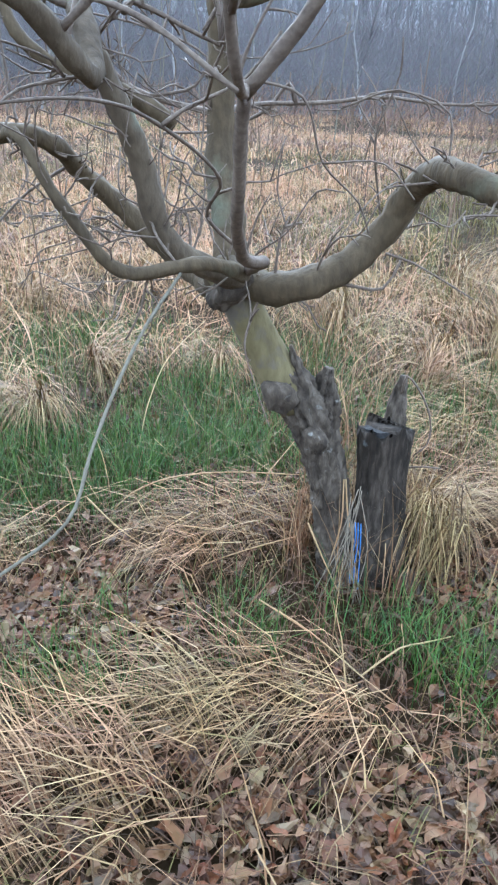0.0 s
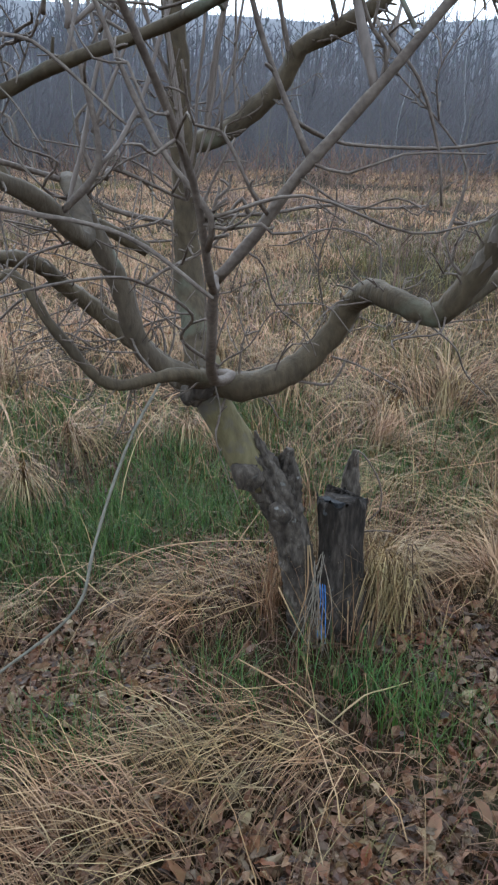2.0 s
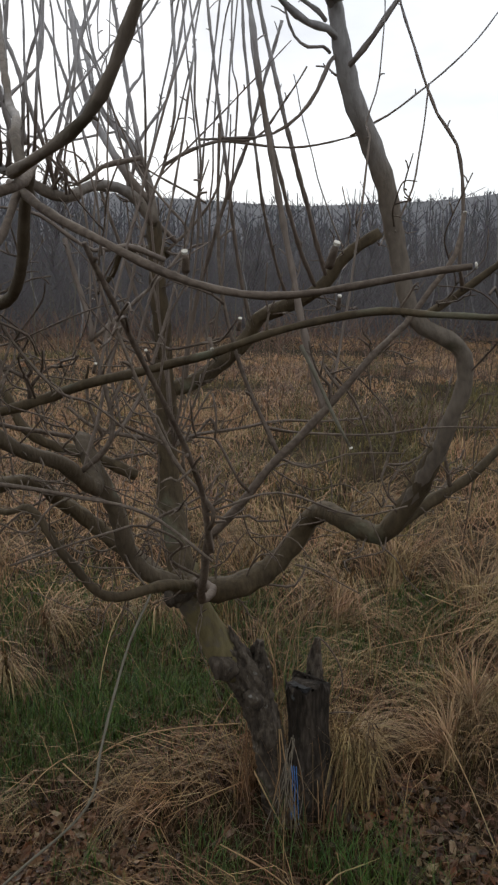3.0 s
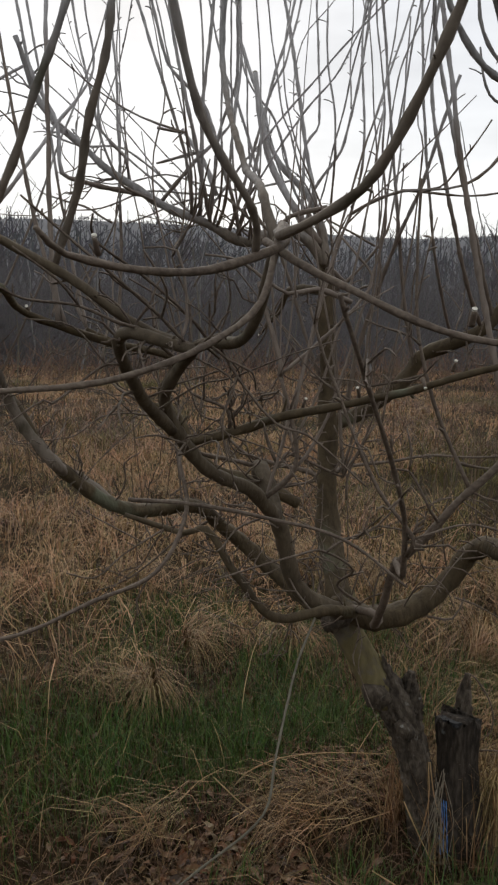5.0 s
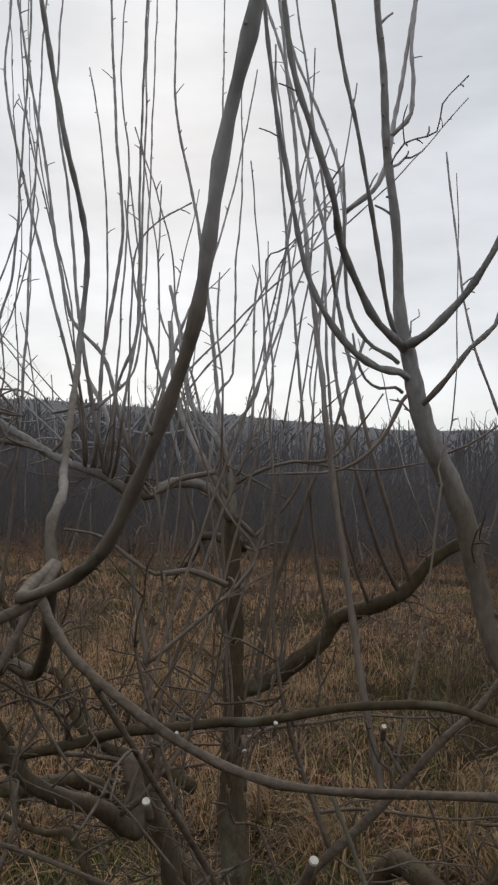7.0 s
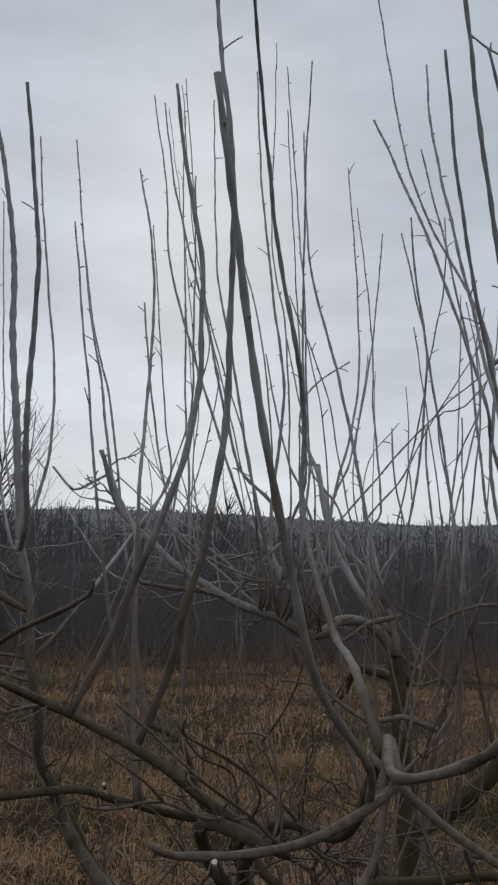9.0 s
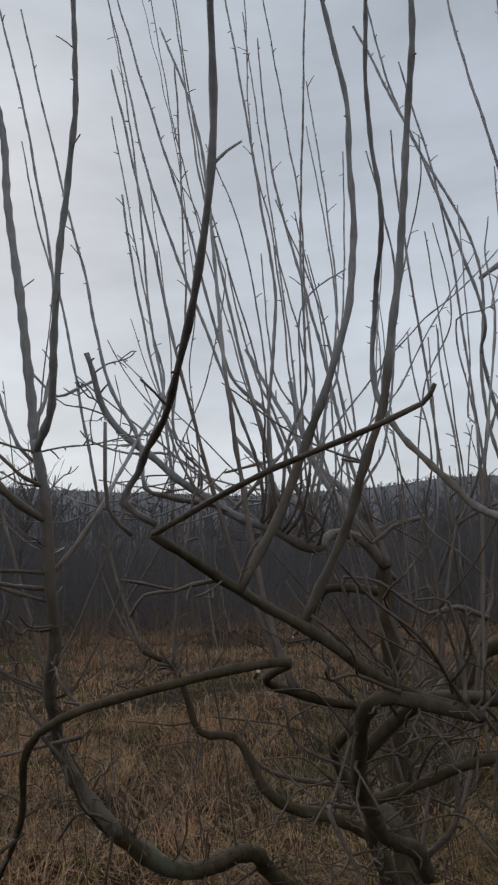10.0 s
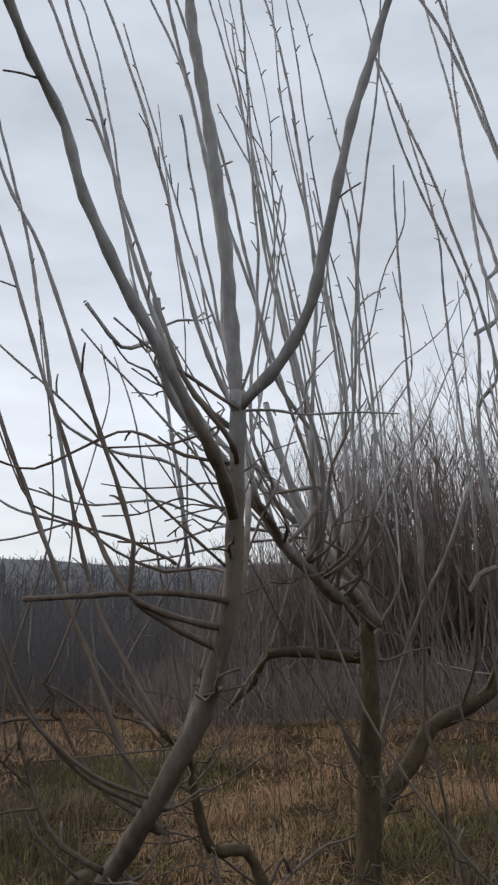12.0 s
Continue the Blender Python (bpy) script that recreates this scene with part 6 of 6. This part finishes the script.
def dry(places):
    return [(x, y) for x, y in places if damp(x, y) < rng.uniform(0.12, 0.42)]


tussocks("tawny_grass", FIELD, "rank tawny dead grass behind the tree", dry(clumped(field_places(2600, 3.1, 12.0), 0.9, 0.2)), 28, (0.20, 0.62), (0.004, 0.009), 0.28, 0.9, 2.4)
tussocks("green_field_grass", OLIVE, "olive-green tufts among the dead field grass", clumped(field_places(1900, 3.4, 17.0), 0.45, 0.05), 16, (0.15, 0.38), (0.004, 0.008), 0.24, 0.3, 1.3)
tussocks("field_grass", FIELD, "tawny dead grass over the whole field", dry(clumped(field_places(8200, 12.0, 48.0, -62, 48), 0.3)), 11, (0.28, 0.75), (0.009, 0.022), 0.55, 1.0, 2.4)

verts, faces = [], []
for x, y in list(field_places(150, 3.6, 10.0)) + list(field_places(320, 10.0, 46.0, -60, 48)):
    h, r = rng.uniform(0.6, 1.5), math.hypot(x, y)
    thick = 0.003 + 0.0004 * r
    top = Vector((x + rng.uniform(-0.15, 0.15), y, land(x, y) + h))
    foot = Vector((x, y, land(x, y) - 0.02))
    stick(verts, faces, foot, top, thick, thick * 0.6)
    for _ in range(rng.randrange(2, 7)):
        t = rng.uniform(0.45, 0.98)
        q = foot.lerp(top, t)
        a = rng.uniform(0, 6.3)
        stick(verts, faces, q, q + Vector((math.cos(a) * 0.14, math.sin(a) * 0.14, rng.uniform(0.08, 0.22))), thick * 0.6, thick * 0.35)
sheet("dead_weeds", verts, faces, WEED, "dark dead weed stalks standing in the field", "weeds")


tussocks("bramble", BRAMBLE, "red-brown patches of dead bramble and dock in the field", [(x, y) for x, y in field_places(5200, 5.5, 30.0, -62, 50) if noise.noise(Vector((x * 0.30, y * 0.22, 9.0))) > 0.10 + rng.uniform(0, 0.16)], 15, (0.18, 0.62), (0.006, 0.014), 0.42, 0.5, 1.9)
tussocks("damp_grass", OLIVE, "low green grass in the damp hollows of the field", [(x, y) for x, y in field_places(5200, 4.5, 30.0, -62, 50) if damp(x, y) > 0.16 + rng.uniform(0, 0.16)], 18, (0.16, 0.42), (0.006, 0.013), 0.40, 0.3, 1.3)
saplings = ([], [])
for x, y in field_places(90, 16.0, 46.0, -60, 48):
    h, r = rng.uniform(1.8, 4.6), math.hypot(x, y)
    foot = Vector((x, y, land(x, y) - 0.03))
    mid = foot + Vector((rng.gauss(0, 0.10), rng.gauss(0, 0.10), h * 0.5))
    top = mid + Vector((rng.gauss(0, 0.22), rng.gauss(0, 0.22), h * 0.5))
    stick(*saplings, foot, mid, 0.010 + 0.0005 * r, 0.008 + 0.0004 * r)
    stick(*saplings, mid, top, 0.008 + 0.0004 * r, 0.004)
    for _ in range(5):
        q = mid.lerp(top, rng.uniform(-0.2, 0.9))
        stick(*saplings, q, q + Vector((rng.gauss(0, 0.25), rng.gauss(0, 0.25), rng.uniform(0.2, 0.7))), 0.007, 0.003)
sheet("saplings", *saplings, DEAD_BARK, "thin pale bare saplings standing in the field", "saplings")
scrub = ([], [])
for x, y in clumped(field_places(7000, 24.0, 49.0, -62, 50), 0.12, 0.2):
    if rng.random() > smooth01((math.hypot(x, y) - 20) / 24):
        continue
    h = rng.uniform(0.4, 1.9)
    stick(*scrub, (x, y, land(x, y) - 0.05), (x + rng.gauss(0, 0.8), y + rng.gauss(0, 0.5), land(x, y) + h), 0.018, 0.008)
sheet("scrub", *scrub, BRAMBLE, "brown scrub and bramble where the field meets the woods", "scrub")


# ---- woods, thicket and buildings across the field ----
def bare_tree(trunk, crown, x, y, h, r, limbs, twigs, spread, rng):
    """A bare tree of sticks: a winding trunk, limbs and forked twigs."""
    z = land(x, y) - 0.2
    q = Vector((x, y, z))
    stems = [q.copy()]
    for i in range(5):
        q = q + Vector((rng.uniform(-0.05, 0.05) * h, rng.uniform(-0.05, 0.05) * h, h / 5.6))
        stems.append(q.copy())
    for i in range(5):
        stick(*trunk, stems[i], stems[i + 1], r * (1 - 0.16 * i), r * (1 - 0.16 * (i + 1)))
    for _ in range(limbs):
        t = rng.uniform(1.0, 5.0)
        i = min(int(t), 4)
        a0 = stems[i].lerp(stems[i + 1], t - i)
        a = rng.uniform(0, 6.3)
        out = h * spread * rng.uniform(0.35, 1.0) * (1.15 - t / 6.5)
        a1 = a0 + Vector((math.cos(a) * out * 0.5, math.sin(a) * out * 0.5, out * rng.uniform(0.5, 1.1)))
        a2 = a1 + Vector((math.cos(a + 0.3) * out * 0.35, math.sin(a + 0.3) * out * 0.35, out * rng.uniform(0.5, 1.0)))
        stick(*crown, a0, a1, r * 0.38, r * 0.22)
        stick(*crown, a1, a2, r * 0.22, r * 0.10)
        for _ in range(twigs):
            b0 = a1.lerp(a2, rng.random()) if rng.random() < 0.6 else a0.lerp(a1, rng.uniform(0.4, 1))
            b1 = b0 + Vector((rng.uniform(-1, 1), rng.uniform(-1, 1), rng.uniform(0.3, 1.4))) * out * 0.33
            stick(*crown, b0, b1, r * 0.11, r * 0.05)


woods = ([], [])
for _ in range(900):
    a, r = radians(rng.uniform(-62, 50)), 47 + 55 * rng.random() ** 1.3
    x, y = -r * math.sin(a), r * math.cos(a)
    stand = 1 + 0.22 * noise.noise(Vector((x * 0.06, y * 0.06, 8.0)))
    bare_tree(woods, woods, x, y, rng.uniform(4.6, 8.4) * stand, rng.uniform(0.035, 0.085), 9, 6, 0.30, rng)
for turn, r, h in ((-19, 43, 8.0), (-17.6, 45, 6.8), (-10.3, 41, 8.5), (-5.4, 44, 7.0), (2.8, 42, 7.4), (8.5, 44, 6.6), (-26, 40, 6.0), (15, 45, 7.2), (-22.5, 46, 7.6), (-13.5, 46, 6.4), (13.2, 47, 8.3), (17.0, 46, 8.9), (18.6, 48, 8.2), (20.4, 46, 9.2), (22.0, 49, 8.6), (24.5, 47, 8.8)):
    x, y = r * math.sin(radians(turn)), r * math.cos(radians(turn))
    holder = tagged(new("birch_tree"), "slim pale-barked bare birch in front of the dark woods", "tree", "birches before the woods")
    trunk_, crown_ = ([], []), ([], [])
    bare_tree(trunk_, crown_, x, y, h, 0.075, 14, 5, 0.22, rng)
    sheet("trunk", *trunk_, BIRCH_BARK, "", "", parent=holder)
    sheet("crown", *crown_, FAR_BARK, "", "", parent=holder)
sheet("woods", *woods, FAR_BARK, "dark bare winter woods along the far edge of the field", "woods")
brush = ([], [])
for _ in range(46000):
    a, r = radians(rng.uniform(-62, 50)), 43 + 48 * rng.random()
    x, y = -r * math.sin(a), r * math.cos(a)
    z, h = land(x, y), rng.uniform(0.8, 3.6 + 2.4 * smooth01((r - 45) / 30))
    up = rng.uniform(0, 0.35) * h
    stick(*brush, (x, y, z + up - 0.1), (x + rng.gauss(0, 2.2), y + rng.gauss(0, 0.8), z + h), 0.014, 0.006)
sheet("brush", *brush, FAR_BARK, "dense dark brush in front of the woods", "brush")

slope_woods = ([], [])
for _ in range(5200):
    a, r = radians(rng.uniform(-66, 52)), 95 + 400 * rng.random() ** 1.3
    x, y = -r * math.sin(a), r * math.cos(a)
    z, h = land(x, y), rng.uniform(4, 9) * (1 - 0.62 * smooth01((r - 120) / 160))
    lean_ = rng.gauss(0, 0.5)
    stick(*slope_woods, (x, y, z - 0.5), (x + lean_, y, z + h), 0.10 + r * 0.0003, 0.05)
    for _ in range(4):
        t = rng.uniform(0.25, 0.8)
        stick(*slope_woods, (x + lean_ * t, y, z + h * t), (x + lean_ * t + rng.gauss(0, 0.22) * h, y, z + h * min(1.02, t + rng.uniform(0.15, 0.4))), 0.05 + r * 0.00015, 0.03)
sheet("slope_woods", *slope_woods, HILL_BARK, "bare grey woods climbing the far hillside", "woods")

far_woods = ([], [])
for _ in range(2600):
    a, r = radians(rng.uniform(-66, 52)), 480 + 220 * rng.random()
    x, y = -r * math.sin(a), r * math.cos(a)
    z = land(x, y)
    h = rng.uniform(0.6, 2.2) + 3 * max(0.0, noise.noise(Vector((x * 0.02, y * 0.02, 1)))) * rng.random()
    for _ in range(6):
        w_ = rng.gauss(0, 0.28) * h
        stick(*far_woods, (x + w_ * 0.2, y, z - 1), (x + w_, y, z + h * rng.uniform(0.5, 1.0)), 0.16, 0.07)
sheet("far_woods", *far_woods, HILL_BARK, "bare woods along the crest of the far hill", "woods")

thicket = ([], [])
for _ in range(210):
    a = radians(rng.uniform(-72, -29))
    r = rng.uniform(32, 45)
    x, y = -r * math.sin(a), r * math.cos(a)
    rise = smooth01((-29 - math.degrees(a)) / 13)
    for _ in range(7):
        bare_tree(thicket, thicket, x + rng.gauss(0, 1.0), y + rng.gauss(0, 1.0), (2.8 + 11.0 * rise) * rng.uniform(0.6, 1.1), 0.05, 8, 6, 0.26, rng)
for _ in range(5200):
    a, r = radians(rng.uniform(-72, -27)), rng.uniform(27, 40)
    x, y = -r * math.sin(a), r * math.cos(a)
    z, h = land(x, y), rng.uniform(0.5, 2.6)
    stick(*thicket, (x, y, z - 0.1), (x + rng.gauss(0, 0.8), y + rng.gauss(0, 0.8), z + h), 0.016, 0.007)
sheet("thicket", *thicket, THICKET_BARK, "dense bare thicket of thin upright stems beside the field", "thicket")

for x, y, h, r, limbs_, spread, label in ((-15.6, 31.2, 10.5, 0.10, 64, 0.46, "bare many-limbed tree standing before the woods"), (-12.7, 61.5, 12.0, 0.2, 46, 0.42, "broad bare tree rising over the woods"), (11.0, 58.0, 10.0, 0.16, 30, 0.32, "bare tree at the edge of the woods"), (26.0, 49.0, 10.5, 0.16, 30, 0.32, "bare tree at the edge of the woods"), (2.0, 62.0, 9.5, 0.15, 30, 0.3, "bare tree at the edge of the woods")):
    holder = tagged(new("bare_tree"), label, "tree", "trees over the woods")
    trunk_, crown_ = ([], []), ([], [])
    bare_tree(trunk_, crown_, x, y, h, r, limbs_, 7, spread, rng)
    sheet("trunk", *trunk_, FAR_BARK, "", "", parent=holder)
    sheet("crown", *crown_, FAR_BARK, "", "", parent=holder)


def box(size, at, turn=0.0):
    bm = bmesh.new()
    bmesh.ops.create_cube(bm, size=1, matrix=Matrix.Translation(at) @ Matrix.Rotation(turn, 4, "Z") @ Matrix.Diagonal((*size, 1)))
    bmesh.ops.bevel(bm, geom=bm.edges[:], offset=0.03, segments=1, affect="EDGES")
    return bm


barn = tagged(new("barn"), "grey rendered farm building with a red-brown pitched roof behind the brush", "building")
BARN_AT, BARN_TURN = Vector((-28.5, 34.5, land(-28.5, 34.5))), radians(36)
spin = Matrix.Translation(BARN_AT) @ Matrix.Rotation(BARN_TURN, 4, "Z")
for name_, size_, at_ in (("wall", (13, 0.3, 4.6), (0, -3.2, 2.3)), ("wall", (13, 0.3, 4.6), (0, 3.2, 2.3)), ("wall", (0.3, 6.1, 4.6), (-6.35, 0, 2.3)), ("wall", (0.3, 6.1, 4.6), (6.35, 0, 2.3))):
    ob = part(name_, box(size_, at_), WALL, barn, "", False)
    ob.matrix_local = spin
for side in (-1, 1):
    bm = bmesh.new()
    bmesh.ops.create_cube(bm, size=1, matrix=Matrix.Translation((0, side * 1.75, 5.55)) @ Matrix.Rotation(side * -0.50, 4, "X") @ Matrix.Diagonal((13.8, 4.2, 0.14, 1)))
    ob = part("roof", bm, ROOF, barn, "red-brown roof slope", False)
    ob.matrix_local = spin
